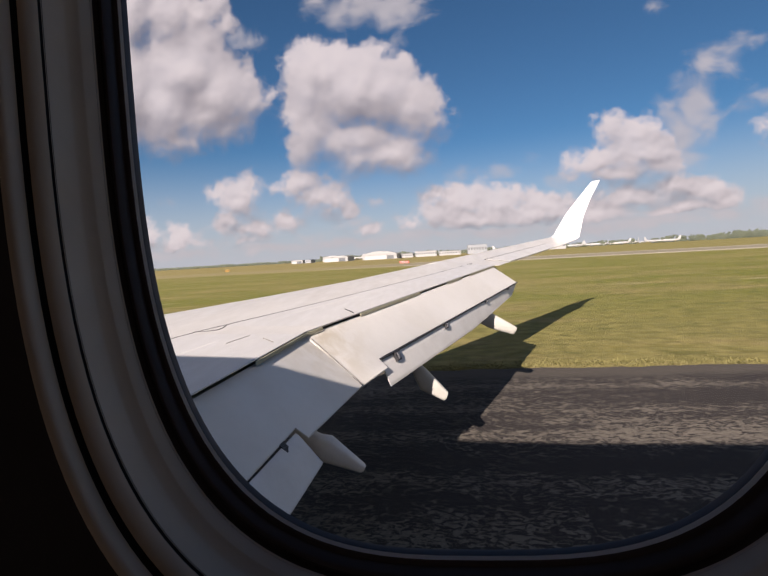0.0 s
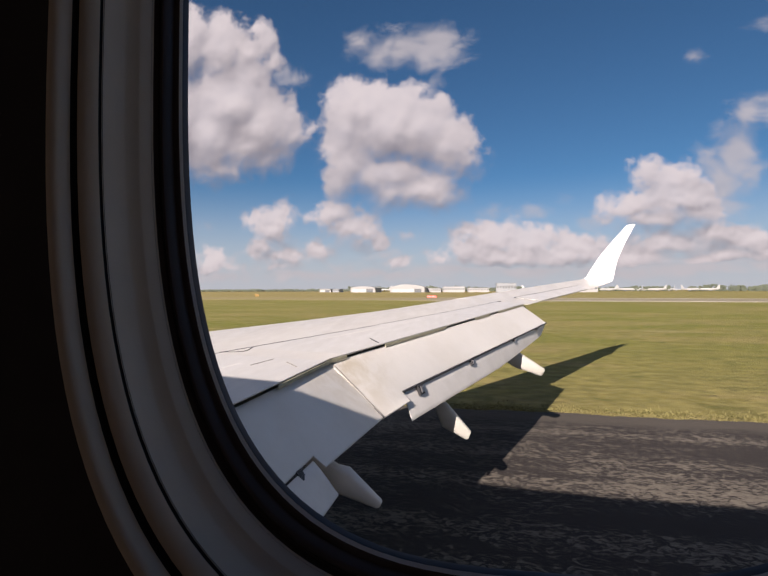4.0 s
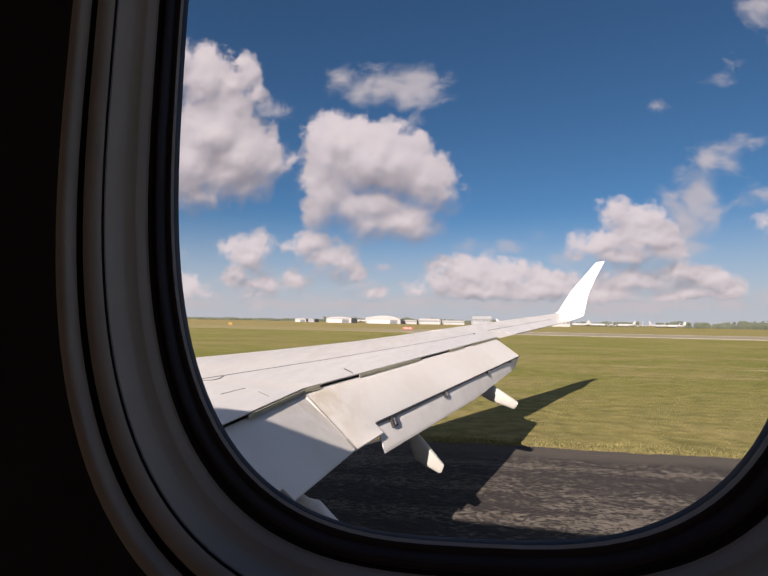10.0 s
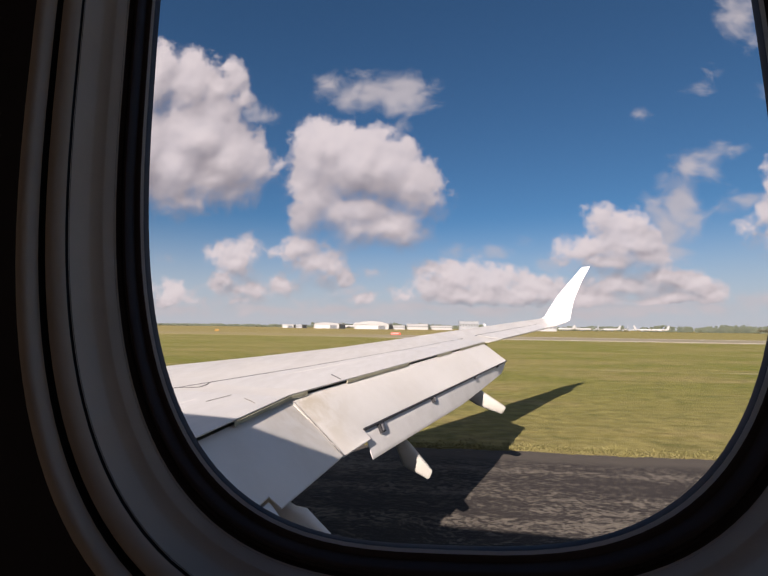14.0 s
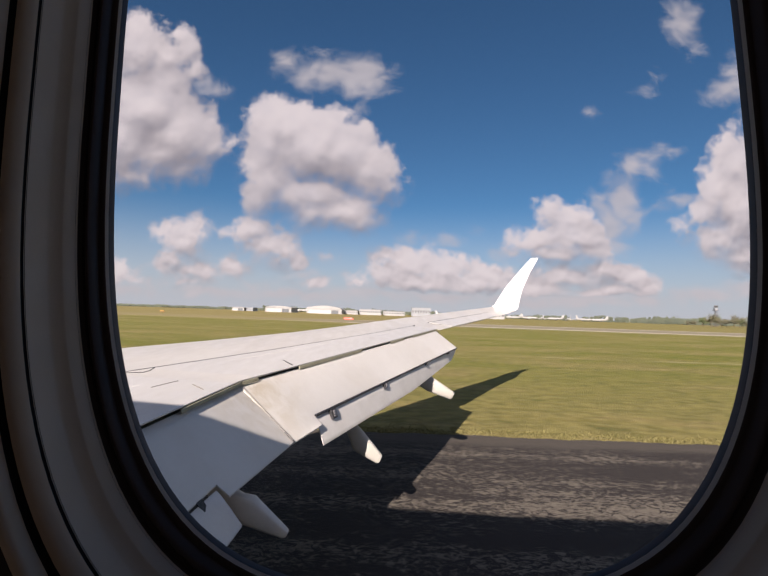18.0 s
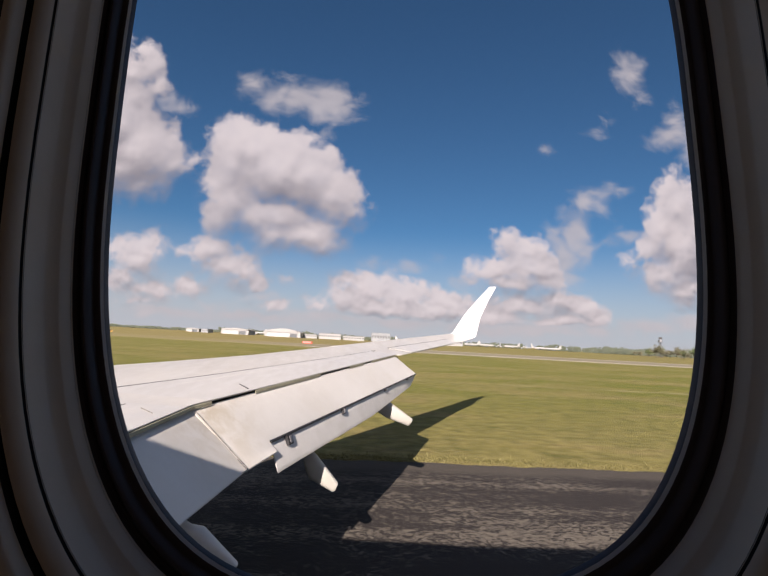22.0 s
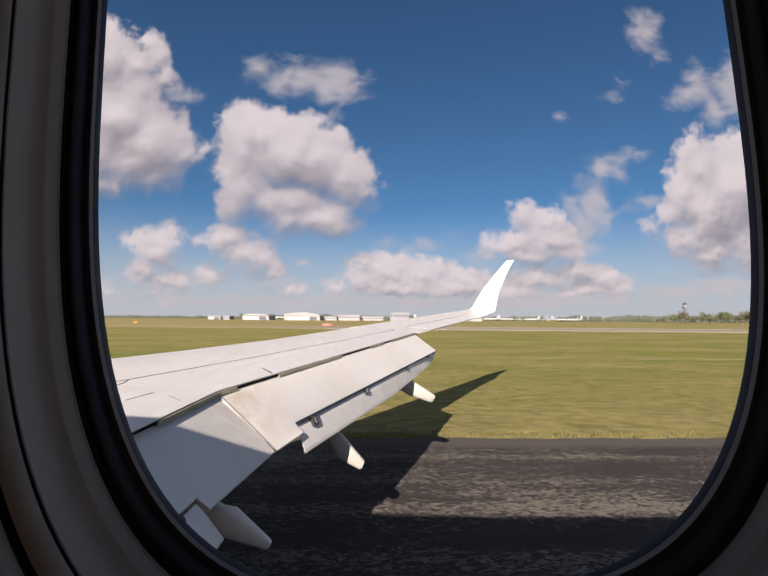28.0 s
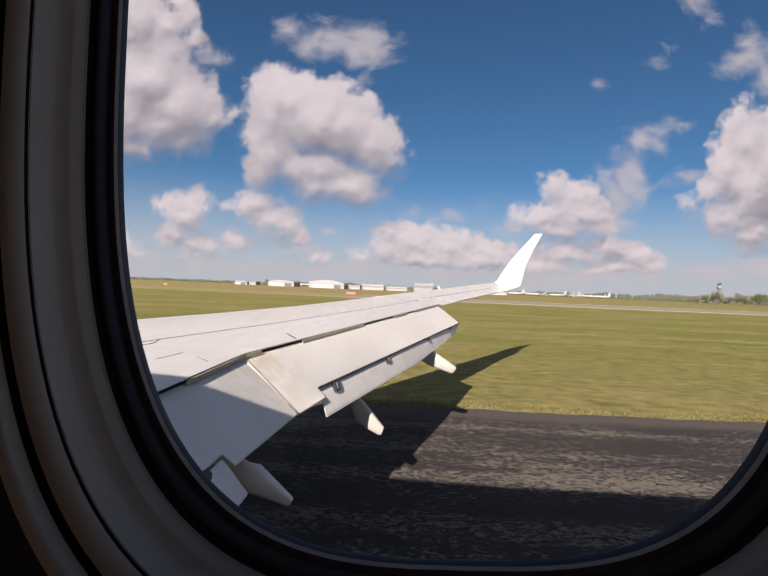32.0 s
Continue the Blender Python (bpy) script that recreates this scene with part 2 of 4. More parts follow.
# Crisp at the tops, thin and smoky towards the bases.
crisp = remap(wt, here, -0.009, 0.021)
smoky = remap(wt, here, -0.018, 0.052)
top_side = remap(wt, tops, -0.55, 0.25)
cover = math_node(wt, "ADD", math_node(wt, "MULTIPLY", crisp, top_side), math_node(wt, "MULTIPLY", smoky, math_node(wt, "SUBTRACT", 1.0, top_side)))
cover = math_node(wt, "MULTIPLY", cover, math_node(wt, "MULTIPLY_ADD", soft, 0.30, 0.80), clamp=True)
# Torn thin cloud.
torn = noise_node(wt, vec_node(wt, "MULTIPLY", flat, (0.80, 1.15, 1.0)), 17.0, 9.0, 0.64, 0.5)
veil = math_node(wt, "ADD", depth_at((0, 0, 0), thin), math_node(wt, "MULTIPLY_ADD", torn, 0.11, -0.054))
veil = math_node(wt, "MULTIPLY", remap(wt, veil, -0.014, 0.040), 0.80)
thinness = remap(wt, math_node(wt, "SUBTRACT", veil, cover), 0.0, 0.12)
cover = math_node(wt, "MAXIMUM", cover, veil)
# Broken cloud goes on everywhere else in the sky, behind the cabin too.
rest = noise_node(wt, way, 3.2, 6.0, 0.6, 0.3)
behind = remap(wt, sep.outputs[1], 0.25, 0.0)
rest = math_node(wt, "MULTIPLY", remap(wt, rest, 0.45, 0.61), behind)
cover = math_node(wt, "MAXIMUM", cover, math_node(wt, "MULTIPLY", rest, 0.85))
relief = math_node(wt, "MULTIPLY_ADD", tops, 0.64, 0.12)
relief = math_node(wt, "ADD", relief, math_node(wt, "MULTIPLY", math_node(wt, "SUBTRACT", puff, puff_up), remap(wt, sep.outputs[2], 0.26, 0.10, 0.45, 1.25)))
relief = math_node(wt, "ADD", relief, math_node(wt, "MULTIPLY", math_node(wt, "SUBTRACT", soft, soft_up), 0.80))
lit = remap(wt, relief, -0.75, 0.90)
shade = mix_rgb(wt, lit, (0.385, 0.375, 0.420), (1.05, 1.00, 1.01))
shade = mix_rgb(wt, thinness, shade, mix_rgb(wt, torn, (0.58, 0.58, 0.62), (0.92, 0.90, 0.92)))
sky = wt.nodes.new("ShaderNodeTexSky")
sky.sky_type, sky.sun_disc = "NISHITA", False
sky.sun_elevation, sky.sun_rotation = math.asin(SUN_TO.z), math.atan2(SUN_TO.x, SUN_TO.y)
sky.air_density, sky.dust_density, sky.ozone_density, sky.altitude = 0.9, 0.25, 3.0, 200
bg_sky, bg_cloud = wt.nodes.new("ShaderNodeBackground"), wt.nodes.new("ShaderNodeBackground")
wt.links.new(mix_rgb(wt, 1.0, sky.outputs[0], (0.55, 0.97, 1.13), "MULTIPLY"), bg_sky.inputs[0])
bg_sky.inputs[1].default_value = 0.0355
wt.links.new(shade, bg_cloud.inputs[0])
bg_cloud.inputs[1].default_value = 0.37
# Pale moist air and thin cloud low over the horizon.
low = wt.nodes.new("ShaderNodeBackground")
low.inputs[0].default_value, low.inputs[1].default_value = (0.52, 0.565, 0.62, 1.0), 0.50
mixl = wt.nodes.new("ShaderNodeMixShader")
wt.links.new(math_node(wt, "MULTIPLY", remap(wt, sep.outputs[2], 0.24, -0.02), 0.97), mixl.inputs[0])
wt.links.new(bg_sky.outputs[0], mixl.inputs[1])
wt.links.new(low.outputs[0], mixl.inputs[2])
mixs, wout = wt.nodes.new("ShaderNodeMixShader"), wt.nodes.new("ShaderNodeOutputWorld")
wt.links.new(cover, mixs.inputs[0])
wt.links.new(mixl.outputs[0], mixs.inputs[1])
wt.links.new(bg_cloud.outputs[0], mixs.inputs[2])
wt.links.new(mixs.outputs[0], wout.inputs[0])

sun = new("sun", bpy.data.lights.new("sun", "SUN"))
sun.data.energy, sun.data.angle, sun.data.color = 5.0, radians(0.53), (1.0, 0.93, 0.84)
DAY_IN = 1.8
sun.matrix_world = look(SUN_TO * 60, (0, 0, 0))


# ---------- materials ----------
def material(name, colour, rough=0.6, metal=0.0, tint=None, scale=4.0, amount=0.35, fine=0.0, bump=0.0, bump_scale=60.0,
             stretch=(1, 1, 1), spec=0.5, stain=None):
    """A surface with stains at one scale and grain at another."""
    m = bpy.data.materials.new(name)
    m.use_nodes = True
    t = m.node_tree
    b = t.nodes["Principled BSDF"]
    b.inputs["Roughness"].default_value, b.inputs["Metallic"].default_value = rough, metal
    b.inputs["Specular IOR Level"].default_value = spec
    geo = t.nodes.new("ShaderNodeNewGeometry")
    mp = t.nodes.new("ShaderNodeMapping")
    mp.inputs["Scale"].default_value = stretch
    t.links.new(geo.outputs["Position"], mp.inputs[0])
    p = mp.outputs[0]
    col = mix_rgb(t, math_node(t, "MULTIPLY", remap(t, noise_node(t, p, scale, 5.0, 0.6), 0.35, 0.72), amount),
                  colour, tint or tuple(c * 0.6 for c in colour))
    if fine:
        col = mix_rgb(t, fine, col, mix_rgb(t, noise_node(t, p, scale * 14, 4.0, 0.65), tuple(c * 0.55 for c in colour), tuple(min(1, c * 1.35) for c in colour)))
    if stain:
        far = vec_node(t, "LENGTH", vec_node(t, "SUBTRACT", geo.outputs["Position"], stain[0]))
        spread = math_node(t, "MULTIPLY", remap(t, far, stain[1], 0.0), remap(t, noise_node(t, p, 5.0, 6.0, 0.65, 0.5), 0.36, 0.66))
        col = mix_rgb(t, math_node(t, "MULTIPLY", spread, 0.75), col, stain[2])
    t.links.new(col, b.inputs["Base Color"])
    r = remap(t, noise_node(t, p, scale * 2.3, 4.0), 0.3, 0.7, max(0.02, rough - 0.08), min(1, rough + 0.1))
    t.links.new(r, b.inputs["Roughness"])
    if bump:
        bn = t.nodes.new("ShaderNodeBump")
        bn.inputs["Strength"].default_value, bn.inputs["Distance"].default_value = bump, min(0.02, 0.5 / bump_scale)
        t.links.new(noise_node(t, p, bump_scale, 5.0, 0.6), bn.inputs["Height"])
        t.links.new(bn.outputs[0], b.inputs["Normal"])
    return m


M_WING = material("wing_paint", (0.558, 0.538, 0.498), 0.38, tint=(0.440, 0.422, 0.390), scale=0.9, amount=0.55, fine=0.12, stretch=(2.2, 0.7, 1))
M_SPOILER = material("spoiler_paint", (0.548, 0.537, 0.512), 0.40, tint=(0.465, 0.450, 0.420), scale=1.3, amount=0.5, fine=0.10, stretch=(2.5, 0.6, 1))
M_FLAP = material("flap_paint", (0.640, 0.622, 0.580), 0.42, tint=(0.530, 0.500, 0.440), scale=1.1, amount=0.5, fine=0.10, stretch=(0.8, 0.8, 0.8),
                  stain=((-1.58, 6.45, 2.55), 1.15, (0.42, 0.365, 0.265)))
M_TAB = material("tab_paint", (0.65, 0.635, 0.60), 0.42, tint=(0.48, 0.46, 0.42), scale=2.0, amount=0.5, fine=0.15)
M_WINGLET = material("winglet_paint", (0.774, 0.774, 0.783), 0.30, tint=(0.720, 0.720, 0.720), scale=1.5, amount=0.3)
M_FAIR = material("fairing_paint", (0.490, 0.480, 0.435), 0.4, tint=(0.385, 0.360, 0.300), scale=4.0, amount=0.5, fine=0.1)
M_SEAM = material("seam_sealant", (0.20, 0.185, 0.16), 0.7, scale=6.0, amount=0.5)
M_PRIMER = material("green_primer", (0.176, 0.160, 0.080), 0.7, tint=(0.048, 0.048, 0.040), scale=3.0, amount=0.8)
M_LIP = material("pale_primer", (0.34, 0.325, 0.225), 0.7, tint=(0.24, 0.225, 0.15), scale=3.0, amount=0.8)
M_DARK = material("dark_seal", (0.02, 0.02, 0.022), 0.6, scale=9.0)
M_FUSE = material("fuselage_paint", (0.576, 0.576, 0.584), 0.35, scale=0.6, amount=0.25)
M_CABIN = material("cabin_plastic", (0.72, 0.60, 0.49), 0.5, tint=(0.58, 0.48, 0.39), scale=9.0, amount=0.5, fine=0.12, bump=0.12, bump_scale=900.0)
# Near-black base colour carries the sidewall's shade; the lining itself would be light.
M_WALL_SHADED = material("shaded_wall_lining", (0.058, 0.050, 0.054), 0.8, tint=(0.075, 0.065, 0.068), scale=9.0, amount=0.5, spec=0.2)
M_RUBBER = material("black_rubber", (0.070, 0.056, 0.060), 0.45, tint=(0.105, 0.085, 0.088), spec=0.4, scale=14.0, amount=0.5, bump=0.1, bump_scale=500.0)
M_SIGN_RED = material("sign_red", (0.496, 0.056, 0.024), 0.5, scale=3.0, amount=0.2)
M_SIGN_YELLOW = material("sign_yellow", (0.46, 0.25, 0.035), 0.5, scale=3.0, amount=0.2)
M_WHITE = material("white_paint", (0.43, 0.43, 0.425), 0.6, scale=0.8, amount=0.35)
M_CLAD = material("white_cladding", (0.335, 0.335, 0.330), 0.6, tint=(0.302, 0.302, 0.302), scale=0.08, amount=0.5)
M_ROOF = material("grey_roof", (0.270, 0.285, 0.300), 0.6, scale=0.1, amount=0.4)
M_GLASSY = material("dark_glazing", (0.13, 0.14, 0.15), 0.3, scale=0.3, amount=0.4)
M_STEEL = material("grey_steel", (0.16, 0.16, 0.17), 0.5, metal=0.6, scale=1.0)
M_BARK = material("bark", (0.10, 0.075, 0.05), 0.9, scale=3.0, bump=0.4)
M_LEAF = material("spring_leaves", (0.12, 0.150, 0.060), 0.75, tint=(0.075, 0.10, 0.045), scale=0.35, amount=0.8, fine=0.3)
M_LEAF_DRY = material("bare_twigs", (0.15, 0.14, 0.09), 0.85, tint=(0.11, 0.12, 0.06), scale=0.3, amount=0.7, fine=0.3)
M_WOOD_FAR = material("far_woods", (0.095, 0.110, 0.075), 0.9, tint=(0.065, 0.080, 0.06), scale=0.05, amount=0.8)


def glass():
    """Thin clear acrylic: lets the view straight through, with a faint gloss."""
    m = bpy.data.materials.new("window_acrylic")
    m.use_nodes = True
    t = m.node_tree
    t.nodes.clear()
    out, mix = t.nodes.new("ShaderNodeOutputMaterial"), t.nodes.new("ShaderNodeMixShader")
    clear, gloss = t.nodes.new("ShaderNodeBsdfTransparent"), t.nodes.new("ShaderNodeBsdfGlossy")
    clear.inputs[0].default_value = (0.98, 0.98, 0.98, 1)
    gloss.inputs["Roughness"].default_value = 0.02
    mix.inputs[0].default_value = 0.02
    t.links.new(clear.outputs[0], mix.inputs[1])
    t.links.new(gloss.outputs[0], mix.inputs[2])
    t.links.new(mix.outputs[0], out.inputs[0])
    return m


M_PANE = glass()


def ground_material(name, kind):
    m = bpy.data.materials.new(name)
    m.use_nodes = True
    t = m.node_tree
    b = t.nodes["Principled BSDF"]
    b.inputs["Roughness"].default_value, b.inputs["Specular IOR Level"].default_value = 0.92, 0.2
    geo = t.nodes.new("ShaderNodeNewGeometry")
    pos = geo.outputs["Position"]

    def stretched(sx, sy):
        mp = t.nodes.new("ShaderNodeMapping")
        mp.inputs["Scale"].default_value = (sx, sy, 1)
        t.links.new(pos, mp.inputs[0])
        return mp.outputs[0]

    sp = t.nodes.new("ShaderNodeSeparateXYZ")
    t.links.new(pos, sp.inputs[0])
    if kind == "grass":
        fine = remap(t, noise_node(t, stretched(0.75, 1.0), 2.0, 9.0, 0.74), 0.30, 0.70)
        broad = noise_node(t, stretched(0.05, 0.16), 1.0, 5.0, 0.6, 0.4)
        green = mix_rgb(t, fine, (0.070, 0.092, 0.010), (0.215, 0.215, 0.040))
        straw = mix_rgb(t, fine, (0.155, 0.125, 0.042), (0.36, 0.295, 0.125))
        wide = noise_node(t, stretched(0.45, 1.1), 0.45, 7.0, 0.68, 0.4)
        dry = math_node(t, "ADD", remap(t, broad, 0.40, 0.62, 0.0, 0.60), remap(t, wide, 0.44, 0.68, 0.0, 0.55))
        # Dry verge beside the pavement, and hay-coloured fields beyond the runway.
        verge = remap(t, math_node(t, "MULTIPLY_ADD", wide, 14.0, sp.outputs[1]), 52.0, 17.0)
        far = math_node(t, "MULTIPLY", remap(t, math_node(t, "MULTIPLY_ADD", wide, 20.0, sp.outputs[1]), 148.0, 168.0), remap(t, sp.outputs[0], 120.0, -50.0, 0.75, 1.0))
        dry = math_node(t, "MAXIMUM", dry, math_node(t, "MULTIPLY", verge, 0.70))
        dry = math_node(t, "MAXIMUM", dry, math_node(t, "MULTIPLY", far, remap(t, broad, 0.3, 0.6, 0.75, 1.0)), clamp=True)
        col = mix_rgb(t, dry, green, straw)
        track = math_node(t, "ABSOLUTE", math_node(t, "MULTIPLY_ADD", noise_node(t, stretched(0.05, 0.05), 1.0, 3.0), 6.0, math_node(t, "SUBTRACT", sp.outputs[1], 45.0)))
        track = math_node(t, "MULTIPLY", remap(t, track, 0.7, 0.2), remap(t, noise_node(t, stretched(0.12, 0.3), 1.0, 5.0, 0.65), 0.48, 0.58))
        col = mix_rgb(t, math_node(t, "MULTIPLY", track, 0.75), col, (0.36, 0.31, 0.18))
        clump = noise_node(t, stretched(0.55, 1.0), 0.9, 8.0, 0.72, 0.3)
        col = mix_rgb(t, remap(t, clump, 0.52, 0.66, 0.0, 0.45), col, (0.31, 0.27, 0.085))
        col = mix_rgb(t, remap(t, clump, 0.46, 0.34, 0.0, 0.40), col, (0.055, 0.072, 0.012))
        streak = noise_node(t, stretched(0.06, 0.9), 1.0, 6.0, 0.7, 0.2)
        col = mix_rgb(t, remap(t, streak, 0.50, 0.72, 0.0, 0.45), col, (0.255, 0.215, 0.055))
        t.links.new(col, b.inputs["Base Color"])
        band = noise_node(t, stretched(0.012, 0.22), 1.0, 4.0, 0.6, 0.3)
        col = mix_rgb(t, math_node(t, "MULTIPLY", remap(t, band, 0.42, 0.60), math_node(t, "MULTIPLY", remap(t, sp.outputs[1], 22.0, 60.0, 0.15, 0.60), remap(t, sp.outputs[1], 160.0, 140.0))), col, (0.085, 0.105, 0.014))
        pale = noise_node(t, stretched(0.10, 0.50), 0.7, 6.0, 0.7, 0.2)
        col = mix_rgb(t, remap(t, pale, 0.56, 0.70, 0.0, 0.60), col, (0.33, 0.285, 0.120))
        h = math_node(t, "ADD", fine, noise_node(t, stretched(1, 1), 18.0, 4.0, 0.7))
        strength, dist = 0.8, 0.05
    elif kind == "taxiway":
        patch = noise_node(t, stretched(0.70, 1.25), 12.0, 5.0, 0.60, 1.0)
        cloudy = noise_node(t, stretched(0.25, 0.6), 0.9, 4.0, 0.6)
        lanes = noise_node(t, stretched(0.010, 1.0), 0.95, 2.0, 0.5)
        fine = noise_node(t, stretched(1, 1), 45.0, 5.0, 0.7)
        edge = remap(t, math_node(t, "MULTIPLY_ADD", noise_node(t, stretched(0.5, 1), 1.5, 6.0), 0.9, sp.outputs[1]), 14.0, 14.55)
        many = math_node(t, "ADD", math_node(t, "MULTIPLY_ADD", lanes, 0.50, -0.265), math_node(t, "MULTIPLY_ADD", cloudy, 0.40, -0.20))
        worn = math_node(t, "MULTIPLY", remap(t, math_node(t, "ADD", patch, many), 0.51, 0.58), math_node(t, "SUBTRACT", 1.0, edge))
        tar = mix_rgb(t, fine, (0.020, 0.0175, 0.017), (0.044, 0.038, 0.034))
        stone = mix_rgb(t, fine, (0.095, 0.083, 0.066), (0.195, 0.172, 0.138))
        col = mix_rgb(t, math_node(t, "MAXIMUM", worn, math_node(t, "MULTIPLY", edge, 0.38)), tar, stone)
        t.links.new(col, b.inputs["Base Color"])
        h = math_node(t, "ADD", fine, math_node(t, "MULTIPLY", worn, 0.6))
        strength, dist = 0.5, 0.012
    else:
        lanes = noise_node(t, stretched(0.004, 1.0), 0.10, 4.0, 0.6)
        fine = noise_node(t, stretched(0.2, 1), 3.0, 6.0, 0.65)
        base = mix_rgb(t, fine, (0.27, 0.235, 0.17), (0.41, 0.36, 0.265))
        # Worn dark middle between the pale shoulders.
        over = math_node(t, "ABSOLUTE", math_node(t, "ADD", math_node(t, "MULTIPLY_ADD", sp.outputs[0], 0.10, sp.outputs[1]), -173.0))
        base = mix_rgb(t, remap(t, over, 20.0, 14.0, 0.0, 0.45), base, mix_rgb(t, fine, (0.10, 0.088, 0.055), (0.19, 0.165, 0.10)))
        col = mix_rgb(t, remap(t, lanes, 0.52, 0.68, 0.0, 0.40), base, (0.085, 0.08, 0.07))
        col = mix_rgb(t, remap(t, sp.outputs[0], 10.0, -60.0, 0.0, 0.9), col, mix_rgb(t, fine, (0.20, 0.165, 0.07), (0.31, 0.26, 0.115)))
        t.links.new(col, b.inputs["Base Color"])
        h, strength, dist = fine, 0.3, 0.02
    bn = t.nodes.new("ShaderNodeBump")
    bn.inputs["Strength"].default_value, bn.inputs["Distance"].default_value = strength, dist
    t.links.new(h, bn.inputs["Height"])
    t.links.new(bn.outputs[0], b.inputs["Normal"])
    return m


M_GRASS = ground_material("meadow", "grass")
M_TAXI = ground_material("worn_asphalt", "taxiway")
M_RUNWAY = ground_material("runway_asphalt", "runway")


# ---------- mesh helpers ----------
def empty(name, at=(0, 0, 0)):
    e = new(name)
    e.location = at
    e.empty_display_size = 0.3
    return e


def part(name, bm, mat, parent=None, label="", smooth=None):
    me = bpy.data.meshes.new(name)
    bmesh.ops.recalc_face_normals(bm, faces=bm.faces)
    bm.to_mesh(me)
    bm.free()
    me.materials.append(mat)
    if smooth is not None:
        me.polygons.foreach_set("use_smooth", [True] * len(me.polygons))
        me.set_sharp_from_angle(angle=radians(smooth))
    ob = new(name, me)
    if parent is not None:
        ob.parent = parent
        up = Matrix.Identity(4)
        p = parent
        while p is not None:
            up = p.matrix_basis @ up
            p = p.parent
        ob.matrix_parent_inverse = up.inverted()
    if label:
        ob["label"] = label
    return ob


def loft(loops, caps=True, closed=True):
    """Skin over loops of the same number of points."""
    bm = bmesh.new()
    rings = [[bm.verts.new(p) for p in loop] for loop in loops]
    n = len(rings[0])
    for a, b in zip(rings, rings[1:]):
        for i in range(n if closed else n - 1):
            j = (i + 1) % n
            bm.faces.new((a[i], a[j], b[j], b[i]))
    if caps:
        bm.faces.new(rings[0][::-1])
        bm.faces.new(rings[-1])
    return bm


def box(x0, x1, y0, y1, z0, z1, bevel=0.0):
    bm = bmesh.new()
    bmesh.ops.create_cube(bm, size=1.0)
    bmesh.ops.scale(bm, vec=(x1 - x0, y1 - y0, z1 - z0), verts=bm.verts)
    bmesh.ops.translate(bm, vec=((x0 + x1) / 2, (y0 + y1) / 2, (z0 + z1) / 2), verts=bm.verts)
    if bevel:
        bmesh.ops.bevel(bm, geom=bm.edges[:], offset=bevel, segments=2, affect="EDGES", profile=0.6)
    return bm


def tube(a, b, r0, r1=None, sides=10):
    a, b = Vector(a), Vector(b)
    q = (b - a).to_track_quat("Z", "Y")
    rings = []
    for p, r in ((a, r0), (b, r0 if r1 is None else r1)):
        rings.append([p + q @ Vector((r * math.cos(k * math.tau / sides), r * math.sin(k * math.tau / sides), 0)) for k in range(sides)])
    return loft(rings)


# ---------- ground ----------
def sheet(x0, x1, y0, y1, z, nx, ny, skew=0.0):
    bm = bmesh.new()
    g = [[bm.verts.new((x0 + (x1 - x0) * i / nx, y0 + (y1 - y0) * j / ny + skew * (x0 + (x1 - x0) * i / nx), z)) for i in range(nx + 1)] for j in range(ny + 1)]
    for j in range(ny):
        for i in range(nx):
            bm.faces.new((g[j][i], g[j][i + 1], g[j + 1][i + 1], g[j + 1][i]))
    return bm


def slab(x0, x1, y0, y1, z, skew=0.0):
    lo, hi = -0.05, z
    c = [(x, y + skew * x) for x, y in ((x0, y0), (x1, y0), (x1, y1), (x0, y1))]
    return loft([[(x, y, lo) for x, y in c], [(x, y, hi) for x, y in c]])


ground = part("ground", sheet(-4600, 4600, -2500, 4600, 0.0, 40, 40), M_GRASS)
tagged(ground, "flat airfield meadow of green and straw-coloured grass", "grass", kind="structure")


def ragged_edge(x):
    """How far the grass has crept over the pavement's side."""
    p = Vector((x * 0.35, 3.1, 0.0))
    return 14.72 + 0.16 * noise.noise(p) + 0.10 * noise.noise(p * 5.3) + 0.05 * noise.noise(p * 19.0)


stops = [-400 + 24 * k for k in range(16)] + [-16 + 0.09 * k for k in range(520)] + [32 + 23 * k for k in range(17)]
taxiway = part("pavement", loft([[(x, -12.0, -0.05), (x, -12.0, 0.02), (x, ragged_edge(x), 0.02), (x, ragged_edge(x) + 0.02, -0.05)] for x in stops]), M_TAXI)
tagged(taxiway, "worn dark asphalt taxiway with mottled grey patches", "pavement", kind="structure")
runway = part("road", slab(-1500, 1500, 146.0, 200.0, 0.03, -0.10), M_RUNWAY)
tagged(runway, "far grey runway with dark rubber streaks", "runway", kind="structure")
for y in (149.0, 196.0):
    part("edge_line", slab(-15, 1500, y, y + 1.6, 0.045, -0.10), M_WHITE, runway, "white painted runway edge line")

# ---------- aircraft ----------
EYE, GROW = Vector((0.0, 1.6, 3.32)), 1.15


SEAT = pose(0.0157, -0.0033, -0.0305, 0.101, -0.515, 0.088)


def w(x, y, z):
    return EYE + SEAT @ ((Vector((x, y, z)) - EYE) * GROW)


